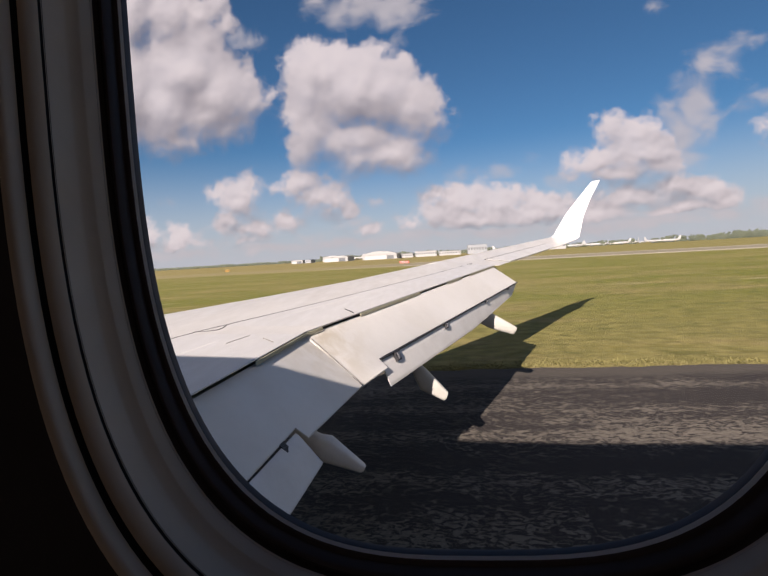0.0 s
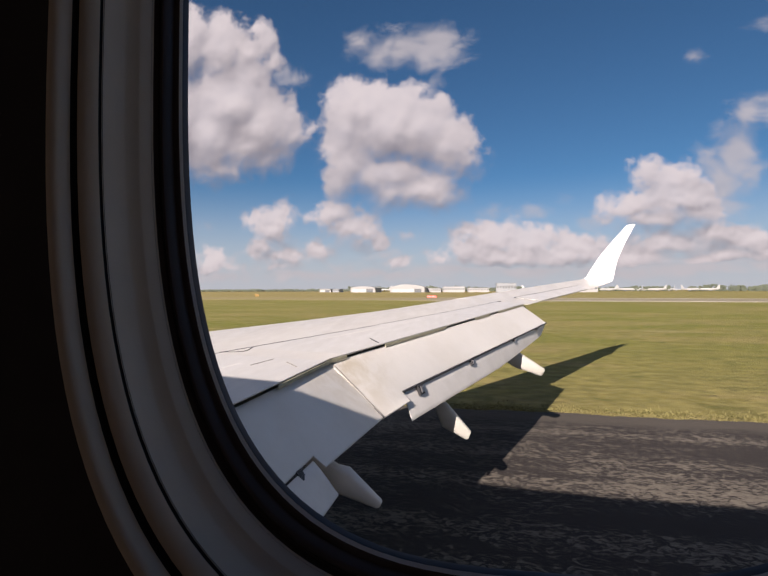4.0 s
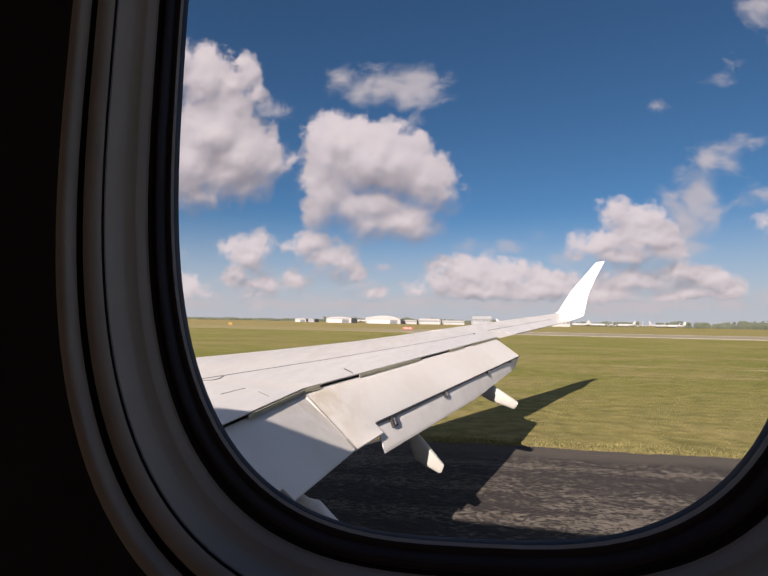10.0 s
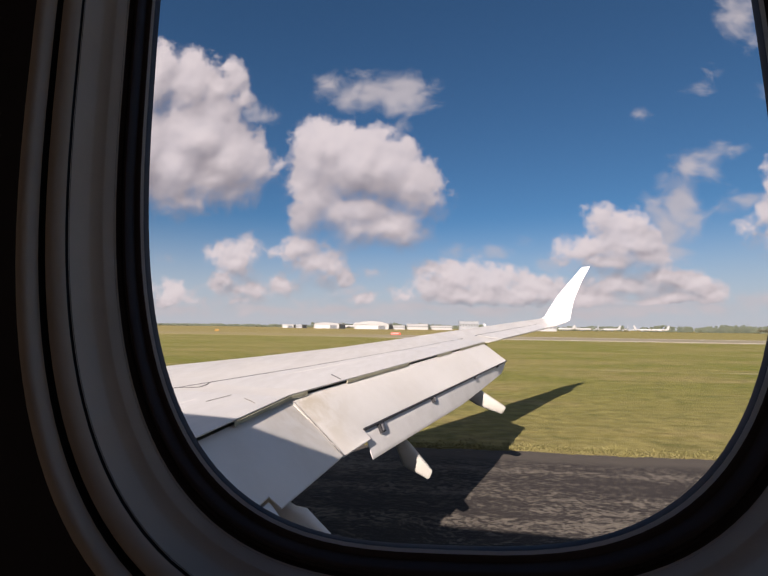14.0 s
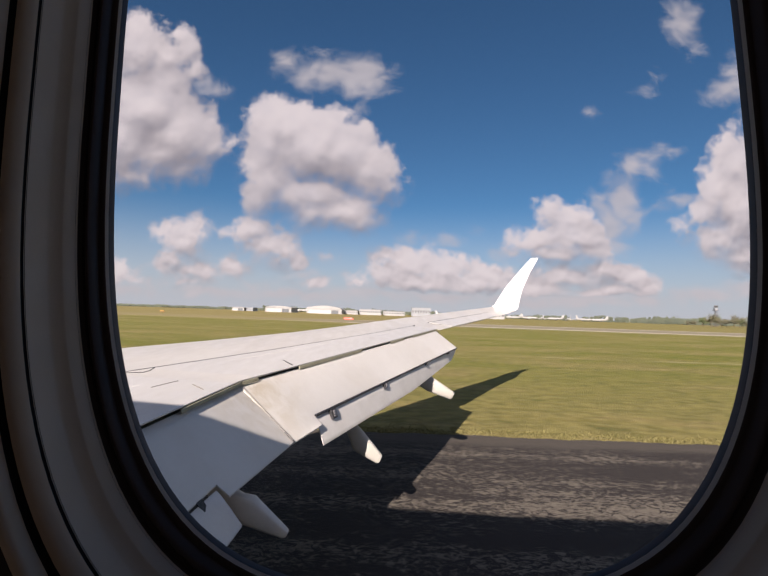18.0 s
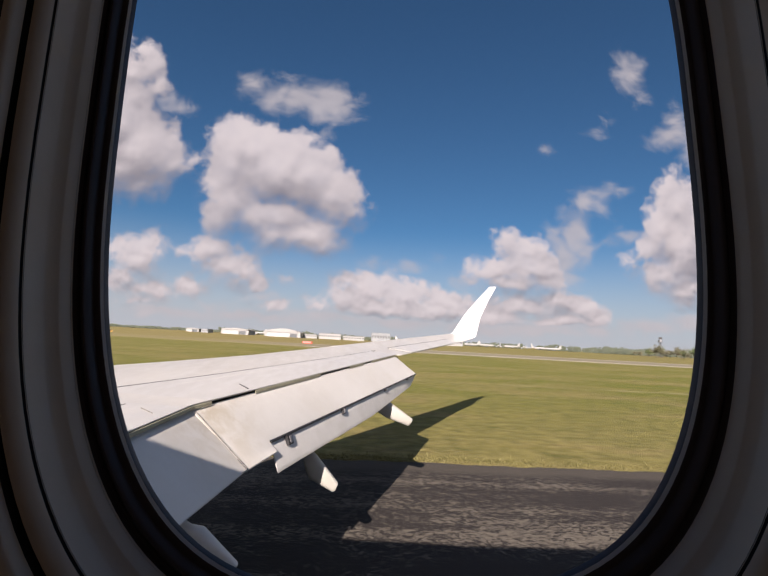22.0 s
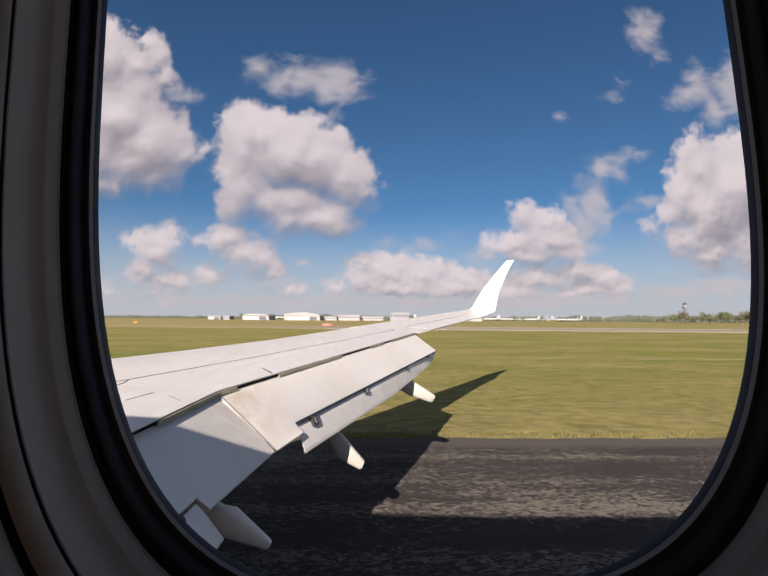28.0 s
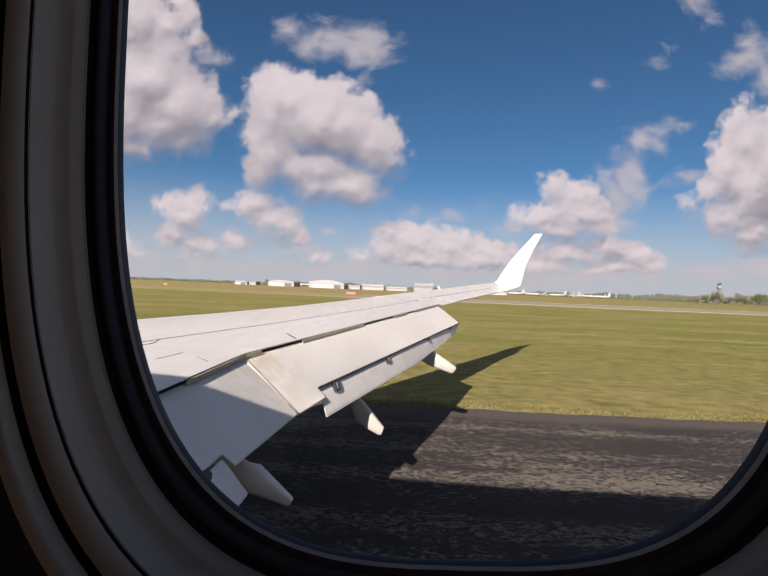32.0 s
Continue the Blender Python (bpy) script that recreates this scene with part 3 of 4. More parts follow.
def aerofoil(le, te, thick, n=7):
    """A closed section from the leading to the trailing edge, with its upper skin nearly flat."""
    le, te = Vector(le), Vector(te)
    up, down = [], []
    for i in range(n + 1):
        f = i / n
        f = f * f * (3 - 2 * f) if i < n / 2 else f
        p = le.lerp(te, f)
        crown = 0.05 * thick * math.sin(math.pi * f)
        nose = thick * 0.35 * math.exp(-f * 14)
        up.append(p + Vector((0, 0, crown - nose)))
        body = thick * (min(1.0, 6 * f) ** 0.5) * (1 - f) ** 0.8 + 0.012
        down.append(p - Vector((0, 0, max(body, nose * 1.2 + 0.012))))
    return up + down[::-1]


def line(stations, y):
    """The value between stations (y, x, z)."""
    for (ya, xa, za), (yb, xb, zb) in zip(stations, stations[1:]):
        if y <= yb or (yb, xb, zb) == stations[-1]:
            f = (y - ya) / (yb - ya)
            return xa + (xb - xa) * f, y, za + (zb - za) * f


LEAD = [(1.7, -7.26, 2.72), (7.49, -3.55, 2.845), (10.19, -1.82, 2.990), (13.03, -0.03, 3.220), (18.6, 3.56, 3.67)]
TRAIL = [(1.7, -1.72, 2.56), (4.28, -1.50, 2.645), (5.75, -1.404, 2.687), (12.2, 0.97, 2.995)]
TRAIL_OUT = [(12.2, 1.05, 2.985), (17.3, 3.55, 3.33), (18.6, 4.42, 3.53)]

plane = empty("airliner", (0, 0, 0))
tagged(plane, "white jet airliner with extended flaps on the asphalt taxiway", "aircraft")

stations = [1.7, 3.0, 4.28, 5.0, 5.75, 7.0, 8.5, 10.0, 11.2, 12.19]
loops = [aerofoil(w(*line(LEAD, y)), w(*line(TRAIL, y)), 0.42 - 0.018 * y) for y in stations]
part("wing_skin", loft(loops), M_WING, plane, "white painted inner wing skin", 40)
loops = [aerofoil(w(*line(LEAD, y)), w(*line(TRAIL_OUT, y)), 0.24 - 0.008 * y) for y in (12.2, 13.5, 15.0, 16.5, 17.6, 18.4)]
tip_wing = part("outer_wing", loft(loops), M_WING, plane, "white painted outer wing with aileron", 40)


def skin_at(y, f, trail=TRAIL, lift=0.0):
    """A place on the upper skin, f of the way from leading to trailing edge."""
    a, b = w(*line(LEAD, y)), w(*line(trail, y))
    return a.lerp(b, f) + Vector((0, 0, lift))


def plate(ya, yb, fa, fb, t, trail=TRAIL, lift=0.004, n=4, inset=0.0):
    """A thin panel lying on the wing skin."""
    loops = []
    for k in range(n + 1):
        y = ya + (yb - ya) * k / n
        p, q = skin_at(y, fa, trail, lift), skin_at(y, fb, trail, lift)
        bulge = 0.012
        loops.append([p + Vector((0, 0, bulge)), q + Vector((0, 0, bulge * 0.5)), q + Vector((0, 0, t + bulge * 0.5)), p + Vector((0, 0, t + bulge))])
    return loft(loops)


HINGE = 0.675
panels = ((2.2, 3.8495), (3.8505, 5.62), (5.98, 7.2995), (7.3005, 8.7995), (8.8005, 10.3495), (10.3505, 11.95))
for ya, yb in panels:
    part("spoiler", plate(ya, yb, HINGE + 0.012, 1.012, 0.010), M_SPOILER, plane, "closed light grey spoiler panel")
    part("hinge_seal", plate(ya - 0.18, yb + 0.18, HINGE + 0.0055, HINGE + 0.0115, 0.0115), M_DARK, plane, "dark hinge gap strip")
part("filler_panel", plate(5.6205, 5.9795, HINGE + 0.012, 1.012, 0.0099), M_WING, plane, "fixed white panel between spoilers")
part("aileron", plate(12.9, 16.9, 0.62, 1.01, 0.010, TRAIL_OUT), M_SPOILER, plane, "light grey aileron")
part("aileron_seal", plate(12.9, 16.9, 0.60, 0.616, 0.009, TRAIL_OUT), M_DARK, plane, "dark aileron gap")
part("skin_joint", plate(6.6, 12.0, 0.760, 0.765, 0.0115), M_TAB, plane, "thin grey skin joint")
part("walkway_line", plate(4.9, 5.3, 0.83, 0.838, 0.0112), M_TAB, plane, "thin grey walkway marking")


def surface_line(name, points, radius, mat, label):
    """A thin line of sealant lying on the wing skin."""
    loops = []
    for y, f in points:
        c = skin_at(y, f, TRAIL, 0.024)
        loops.append([c + Vector((radius * math.cos(a), 0.6 * radius * math.cos(a), radius * math.sin(a))) for a in (0.2, 1.4, 2.8, 4.0, 5.2)])
    part(name, loft(loops), mat, plane, label)


surface_line("sealant_curl", ((5.710, 0.6799), (5.745, 0.7111), (5.791, 0.7287), (5.889, 0.7197), (6.029, 0.6900)), 0.008, M_DARK, "dark curled sealant line")
surface_line("panel_mark", ((5.236, 0.8708), (5.546, 0.8775)), 0.004, M_SEAM, "thin grey panel mark")
surface_line("panel_mark", ((6.872, 0.9131), (6.629, 0.9953)), 0.006, M_DARK, "short dark panel joint")
surface_line("panel_mark", ((5.443, 0.9311), (5.284, 0.9798)), 0.004, M_SEAM, "thin grey panel mark")


def cove(ya, yb, n=6):
    loops = []
    for k in range(n + 1):
        y = ya + (yb - ya) * k / n
        q = skin_at(y, 1.0)
        loops.append([q + Vector((-0.30, 0, -0.05)), q + Vector((0.03, 0, -0.045)), q + Vector((0.05, 0, -0.10)), q + Vector((-0.30, 0, -0.16))])
    return loft(loops)


part("flap_cove", cove(1.8, 5.74), M_PRIMER, plane, "olive primed flap recess")
part("flap_cove", cove(5.76, 12.15), M_PRIMER, plane, "olive primed flap recess")
for ya, yb in ((4.72, 5.745), (5.755, 5.98), (6.66, 8.20), (9.30, 9.95), (10.4, 12.0)):
    loops = []
    for k in range(5):
        q = skin_at(ya + (yb - ya) * k / 4, 1.0125)
        loops.append([q + Vector(v) for v in ((0.002, 0, 0.006), (0.010, 0, 0.002), (0.014, 0, -0.030), (0.002, 0, -0.034))])
    part("cove_lip", loft(loops), M_LIP, plane, "pale olive primed seal strip")

# Flaps: each station is a nose and a tail.
IN_FLAP = [((-1.668, 1.902, 2.55), (-1.184, 1.886, 2.203)), ((-1.467, 4.574, 2.637), (-1.05, 4.417, 2.289)), ((-1.467, 4.594, 2.637), (-0.974, 4.436, 2.217)), ((-1.396, 5.781, 2.671), (-0.84, 5.595, 2.222))]
OUT_FLAP = [((-1.385, 5.752, 2.672), (-0.842, 5.607, 2.212)), ((-1.198, 6.26, 2.7), (-0.679, 6.12, 2.248)), ((-1.193, 6.28, 2.701), (-0.765, 6.163, 2.325)), ((-0.195, 9.0, 2.831), (0.255, 8.926, 2.449)), ((0.885, 11.95, 2.972), (1.375, 11.95, 2.6))]


def flap(rows, thick):
    return loft([aerofoil(w(*nose), w(*tail), thick, 8) for nose, tail in rows])


in_flap = part("inboard_flap", flap(IN_FLAP, 0.045), M_FLAP, plane, "extended inboard flap, cream white with brown stains", 35)
out_flap = part("outboard_flap", flap(OUT_FLAP, 0.045), M_FLAP, plane, "extended outboard flap, cream white with brown stains", 35)
part("aft_flap", flap([((-1.168, 1.889, 2.23), (-0.969, 1.885, 2.0)), ((-1.046, 4.399, 2.273), (-0.866, 4.355, 2.085))], 0.05), M_TAB, in_flap, "steep grey aft flap segment", 35)
part("aft_flap", flap([((-0.756, 6.202, 2.316), (-0.655, 6.084, 2.071)), ((0.252, 8.926, 2.441), (0.291, 8.726, 2.174)), ((1.345, 11.88, 2.588), (1.215, 11.592, 2.363))], 0.035), M_TAB, out_flap, "steep grey aft flap segment", 35)


def between(a, b, t):
    return Vector(a).lerp(Vector(b), t)


HA, HB = w(-0.765, 6.163, 2.325), w(1.375, 11.95, 2.600)
part("hinge_gap", tube(HA + Vector((0.012, 0, -0.004)), HB + Vector((0.012, 0, -0.004)), 0.016, 0.014, 6), M_DARK, out_flap, "dark gap at the aft flap hinge")
LA, LB = w(-0.655, 6.084, 2.071), w(1.215, 11.592, 2.363)
for t, s in ((0.055, 1.0), (0.30, 0.8), (0.62, 0.66), (0.87, 0.62)):
    top, low_edge = between(HA, HB, t), between(LA, LB, t)
    down = (low_edge - top).normalized()
    across = (HB - HA).normalized()
    face = across.cross(down).normalized()
    face = face if face.x > 0 else -face
    c = top + down * (0.075 * s)

    def block_at(hw, hh, hd, off):
        return loft([[c + across * (sx * hw) + down * (sy * hh) + face * (off + sz) for sx, sy in ((-1, -1), (1, -1), (0.8, 1), (-0.8, 1))] for sz in (-hd, hd)])

    bracket = part("hinge_bracket", block_at(0.062 * s, 0.062 * s, 0.02, 0.012), M_DARK, out_flap, "small dark hinge bracket")
    part("hinge_lug", block_at(0.026 * s, 0.040 * s, 0.012, 0.036), M_STEEL, out_flap, "small grey hinge lug")
p = w(-1.04, 4.2, 2.253)
part("hinge_bracket", loft([[p + Vector(v) + Vector((0.010 * s, -0.012 * s, 0.010 * s)) for v in ((-0.03, -0.04, 0.03), (-0.03, 0.04, 0.03), (0.025, 0.03, -0.03), (0.025, -0.03, -0.03))] for s in (-1, 0.2)]), M_DARK, in_flap, "small dark hinge bracket")
part("seam_notch", tube(w(-0.926, 5.626, 2.294), w(-0.836, 5.596, 2.22), 0.007, 0.013, 6), M_DARK, in_flap, "dark notch at the seam's lower end")
part("seam_strip", tube(w(-1.335, 5.75, 2.645), w(-0.836, 5.596, 2.229), 0.004, 0.004, 6), M_SEAM, in_flap, "grey seam strip between flaps")


def fairing(y, width, sections):
    """A flap track fairing hanging below the flap: sections hold lower x, z, upper x, z and a share of the width."""
    loops = []
    for xa, za, xb, zb, s in sections:
        ring = []
        for k in range(16):
            a = k * math.tau / 16
            c, sn = math.cos(a), math.sin(a)
            side, rise = math.copysign(abs(c) ** 0.45, c) * width * s / 2, 0.5 + 0.5 * math.copysign(abs(sn) ** 0.6, sn)
            ring.append(w(xa + (xb - xa) * rise, y + side, za + (zb - za) * rise))
        loops.append(ring)
    return loft(loops)


part("flap_track_fairing", fairing(4.76, 0.11, ((-1.36, 2.18, -1.28, 2.26, 0.7), (-1.06, 2.00, -0.99, 2.10, 0.95), (-0.984, 1.915, -0.915, 2.090, 1.0), (-0.72, 1.832, -0.69, 1.885, 0.6), (-0.695, 1.838, -0.68, 1.870, 0.4))), M_TAB, plane, "grey canoe-shaped flap track fairing", 50)
part("flap_track_fairing", fairing(7.30, 0.15, ((-0.705, 2.008, -0.645, 2.088, 0.70), (-0.545, 1.888, -0.485, 2.025, 0.95), (-0.463, 1.675, -0.379, 1.925, 1.00), (-0.185, 1.530, -0.136, 1.645, 0.60), (-0.155, 1.538, -0.121, 1.625, 0.40))), M_FAIR, plane, "white canoe-shaped flap track fairing", 50)
part("flap_track_fairing", fairing(10.2, 0.22, ((0.25, 2.20, 0.36, 2.40, 0.7), (0.444, 2.034, 0.56, 2.26, 0.95), (0.623, 1.925, 0.700, 2.190, 1.0), (1.02, 1.792, 1.085, 1.935, 0.6), (1.055, 1.800, 1.112, 1.905, 0.4))), M_FAIR, plane, "white canoe-shaped flap track fairing", 50)

# Winglet: stations of leading and trailing edge, bending from outward to upward.
WINGLET = [((3.46, 18.40, 3.655), (4.28, 18.40, 3.50), (0, 0, 1)), ((3.60, 18.64, 3.70), (4.45, 18.66, 3.56), (0, -0.35, 0.94)),
           ((3.80, 18.80, 3.98), (4.56, 18.84, 3.84), (0, -0.85, 0.5)), ((4.10, 18.88, 4.42), (4.68, 18.92, 4.28), (0, -0.97, 0.2)),
           ((4.58, 18.95, 4.98), (4.97, 18.97, 4.92), (0, -0.98, 0.2)), ((5.01, 19.0, 5.47), (5.29, 19.0, 5.50), (0, -0.98, 0.2))]
loops = []
for a, b, up in WINGLET:
    a, b, up = w(*a), w(*b), Vector(up)
    d = b - a
    ring = []
    for f, s in ((0, 0), (0.12, 0.6), (0.35, 1.0), (0.7, 0.6), (1.0, 0.05), (0.7, -0.6), (0.35, -1.0), (0.12, -0.6)):
        ring.append(a + d * f + up * (0.045 * s * min(1.0, d.length)))
    loops.append(ring)
part("winglet", loft(loops), M_WINGLET, plane, "bright white upswept winglet", 50)

# Fuselage tube, cut open where the cabin window sits.
FC, FA, FB, FN = 3.00, 1.85, 2.03, 2.6
WIN = (0.0135, 3.4064)


def hull(s, y_scale=1.0, z_scale=1.0):
    pts = []
    for k in range(72):
        a = k * math.tau / 72
        c, sn = math.cos(a), math.sin(a)
        pts.append((math.copysign(abs(c) ** (2 / FN), c) * FA * y_scale, FC + math.copysign(abs(sn) ** (2 / FN), sn) * FB * z_scale))
    return pts


bm = bmesh.new()
xs = (-17.0, -15.0, -12.0, -6.0, -4.5, -3.9, -2.0, -0.30, 0.34, 2.0, 3.9, 4.5, 6.0, 9.0, 13.0, 16.0)
size = (0.15, 0.62, 1.0, 1.0, 1.0, 1.0, 1.0, 1.0, 1.0, 1.0, 1.0, 1.0, 1.0, 0.93, 0.62, 0.2)
rise = (1.08, 1.08, 1.08, 1.08, 1.08, 1.07, 0.985, 0.955, 0.955, 0.955, 0.955, 0.955, 0.955, 0.955, 0.955, 0.955)
rings = [[bm.verts.new((x, y, z + (1 - s) * 0.4)) for y, z in hull(0, s, s * r)] for x, s, r in zip(xs, size, rise)]
for i, (ra, rb) in enumerate(zip(rings, rings[1:])):
    for k in range(72):
        j = (k + 1) % 72
        mid = (ra[k].co + rb[j].co) / 2
        if -0.31 < mid.x < 0.35 and mid.y > 0 and 3.02 < mid.z < 3.80:
            continue
        if 3.9 < abs(mid.x) < 4.5 and mid.y < 0 and 3.02 < mid.z < 3.80:
            continue
        bm.faces.new((ra[k], ra[j], rb[j], rb[k]))
bm.faces.new(rings[0])
bm.faces.new(rings[-1][::-1])
part("fuselage", bm, M_FUSE, plane, "white round fuselage shell", 40)

# ---------- cabin window ----------
PANE_Y, LEAN = 1.78, 0.0680


def oval(a, b, y, n, off=0.0, count=120):
    """A rounded window outline a by b half-size at depth y."""
    pts = []
    for k in range(count):
        t = k * math.tau / count
        c, s = math.cos(t), math.sin(t)
        du, dv = math.copysign(abs(c) ** (2 / n), c) * a + off, math.copysign(abs(s) ** (2 / n), s) * b
        dx, dz = du * math.cos(CANT) - dv * math.sin(CANT), du * math.sin(CANT) + dv * math.cos(CANT)
        pts.append((WIN[0] + dx, y + LEAN * dz, WIN[1] + dz))
    return pts


WA, WB, WN, CANT = 0.13, 0.2003, 3.03, 0.0349


def ring_of(profile):
    """A moulding swept round the window; profile holds (outset, depth before the pane)."""
    return loft([oval(WA + o, WB + o, PANE_Y - d, WN + min(0.4, o * 3), 0.001 * max(0.0, min(1.0, d / 0.008))) for o, d in profile], caps=False)


# Sidewall beyond the bezel, with its shade painted into the colour.
wall_side = part("wall_cabin", ring_of([(0.0234, 0.0360), (0.0240, 0.0372), (0.040, 0.0400), (0.075, 0.045), (0.12, 0.052), (0.20, 0.072), (0.30, 0.12), (0.42, 0.20)]), M_WALL_SHADED, None, "", 40)
tagged(wall_side, "cabin sidewall lining round the window, its shade painted in as charcoal", "wall", kind="structure")
window = part("window_1", ring_of([(0.0080, 0.0066), (0.0085, 0.0082), (0.0096, 0.0120), (0.0099, 0.0125), (0.0103, 0.0129), (0.0122, 0.0157), (0.0126, 0.0168), (0.0132, 0.0205), (0.0138, 0.0254)]), M_CABIN, None, "", 28)
tagged(window, "rounded cabin window with grey-beige plastic reveal", "window", kind="structure")
part("gasket", ring_of([(-0.0006, -0.004), (-0.0004, 0.0004), (0.0002, 0.0012), (0.0008, 0.0015), (0.0024, 0.0014), (0.0030, 0.0026), (0.0038, 0.0046), (0.0046, 0.0055), (0.0054, 0.0056), (0.0060, 0.0048), (0.0064, 0.0036), (0.0078, 0.0036), (0.0083, 0.0076)]), M_RUBBER, window, "black rubber window gasket", 40)
# White ring added for the bright line that light refracted at the rim makes.
part("pane_edge_glint", ring_of([(-0.0008, 0.0001), (-0.0005, 0.0005), (-0.0003, 0.0007), (0.0001, 0.0012)]), M_WINGLET, window, "pale ring painting in the glint along the pane edge", 60)
part("groove", ring_of([(0.0137, 0.0252), (0.0139, 0.0236), (0.0143, 0.0236), (0.0145, 0.0266)]), M_DARK, window, "dark narrow groove")
part("bezel", ring_of([(0.0143, 0.0262), (0.0146, 0.0273), (0.0158, 0.0294), (0.0172, 0.0306), (0.0183, 0.0308)]), M_CABIN, window, "grey-beige stepped bezel", 40)
part("groove", ring_of([(0.0181, 0.0305), (0.0184, 0.0272), (0.0203, 0.0272), (0.0205, 0.0322)]), M_DARK, window, "dark wide groove")
part("outer_bezel", ring_of([(0.0203, 0.0316), (0.0205, 0.0334), (0.0208, 0.0352), (0.0212, 0.0364), (0.0222, 0.0372), (0.0236, 0.0374), (0.0240, 0.0366)]), M_CABIN, window, "rounded outer bezel moulding", 40)
inner = oval(WA + 0.004, WB + 0.004, PANE_Y + 0.003, WN)
bm = bmesh.new()
bm.faces.new([bm.verts.new(p) for p in inner])
pane = part("pane", bm, M_PANE, window, "clear acrylic window pane")
pane.visible_shadow = False

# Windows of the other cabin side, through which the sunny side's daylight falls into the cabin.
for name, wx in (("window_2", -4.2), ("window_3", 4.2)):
    loops = [[(x - WIN[0] + wx, -y, z) for x, y, z in oval(WA + o, WB + o, PANE_Y - d, WN)] for o, d in ((0.0, -0.02), (0.004, 0.01), (0.02, 0.03), (0.12, 0.04), (0.34, 0.06))]
    far_side = part(name, loft(loops, caps=False), M_CABIN, None, "", 40)
    tagged(far_side, "cabin window on the sunny side in a beige lining", "window", kind="structure")
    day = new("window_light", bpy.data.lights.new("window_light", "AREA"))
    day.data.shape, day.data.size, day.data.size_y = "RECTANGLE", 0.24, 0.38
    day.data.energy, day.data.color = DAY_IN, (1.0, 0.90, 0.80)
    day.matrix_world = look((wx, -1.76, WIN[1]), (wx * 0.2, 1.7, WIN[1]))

# Cabin lining behind the camera: floor, ceiling and aisle side close the dark interior.
liner = part("ceiling", box(-3.0, 3.0, -1.51, 1.51, 4.25, 4.30), M_CABIN)
tagged(liner, "dark cabin ceiling lining", "ceiling", kind="structure")
cabin_floor = part("floor", box(-3.0, 3.0, -1.60, 1.70, 2.20, 2.26), M_CABIN)
tagged(cabin_floor, "dark cabin floor", "floor", kind="structure")

# ---------- far side of the airfield ----------
def hangar(u0, u1, y, wall_h, top_h, depth=45, label="white clad hangar with a low curved roof", doors=True):
    x0, x1 = u0 * y, u1 * y
    cx = (x0 + x1) / 2
    h = empty("hangar", (cx, y, 0))
    tagged(h, label, "building", group="hangars")
    part("wall", box(x0, x1, y, y + depth, -0.1, wall_h), M_CLAD, h)
    n = 14
    prof = [(x0 - 0.6 + (x1 - x0 + 1.2) * k / n, wall_h - 0.2 + (top_h - wall_h) * math.sin(math.pi * k / n) ** 0.8) for k in range(n + 1)]
    loop = prof + [(x1 + 0.6, wall_h - 0.5), (x0 - 0.6, wall_h - 0.5)]
    part("roof", loft([[(a, y - 0.8, b) for a, b in loop], [(a, y + depth, b) for a, b in loop]]), M_CLAD, h, "pale curved roof")
    if doors:
        k = max(2, int((x1 - x0) / 11))
        for i in range(k):
            a = x0 + (x1 - x0) * (0.08 + 0.84 * i / k)
            b = x0 + (x1 - x0) * (0.08 + 0.84 * (i + 1) / k) - 0.5
            part("door", box(a, b, y - 0.35, y - 0.003, 0.0, wall_h * 0.72), M_WHITE if i < k - 1 else M_GLASSY, h, "tall sliding door leaf")
    return h


hangar(-0.190, -0.115, 650, 7.0, 11.5, label="large white hangar with an arched roof")
hangar(-0.279, -0.223, 680, 7.0, 9.2)
hangar(-0.351, -0.325, 720, 5.0, 6.0, 20, "small white airfield shed")


def block(u0, u1, y, h, mat, label, bays=6):
    x0, x1 = u0 * y, u1 * y
    b = empty("airfield_building", ((x0 + x1) / 2, y, 0))
    tagged(b, label, "building", group="airfield buildings")
    part("wall", box(x0, x1, y, y + 25, -0.1, h), mat, b)
    part("roof", box(x0 - 0.5, x1 + 0.5, y - 0.5, y + 25.5, h, h + 0.5), M_ROOF, b)
    for i in range(bays):
        a = x0 + (x1 - x0) * (i + 0.2) / bays
        part("window", box(a, a + (x1 - x0) * 0.6 / bays, y - 0.12, y - 0.004, h * 0.45, h * 0.75), M_GLASSY, b)
    return b


block(-0.108, -0.080, 690, 5.5, M_CLAD, "low white workshop building")
block(-0.076, -0.030, 700, 8.0, M_CLAD, "long white terminal building", 10)
block(-0.026, 0.020, 720, 6.0, M_CLAD, "low white cargo building", 8)
block(0.035, 0.075, 720, 13.0, M_ROOF, "tall grey cargo building", 7)
block(0.195, 0.232, 700, 9.0, M_CLAD, "white square airport building", 5)
block(-0.320, -0.306, 720, 5.0, M_ROOF, "low grey airfield equipment shed", 3)


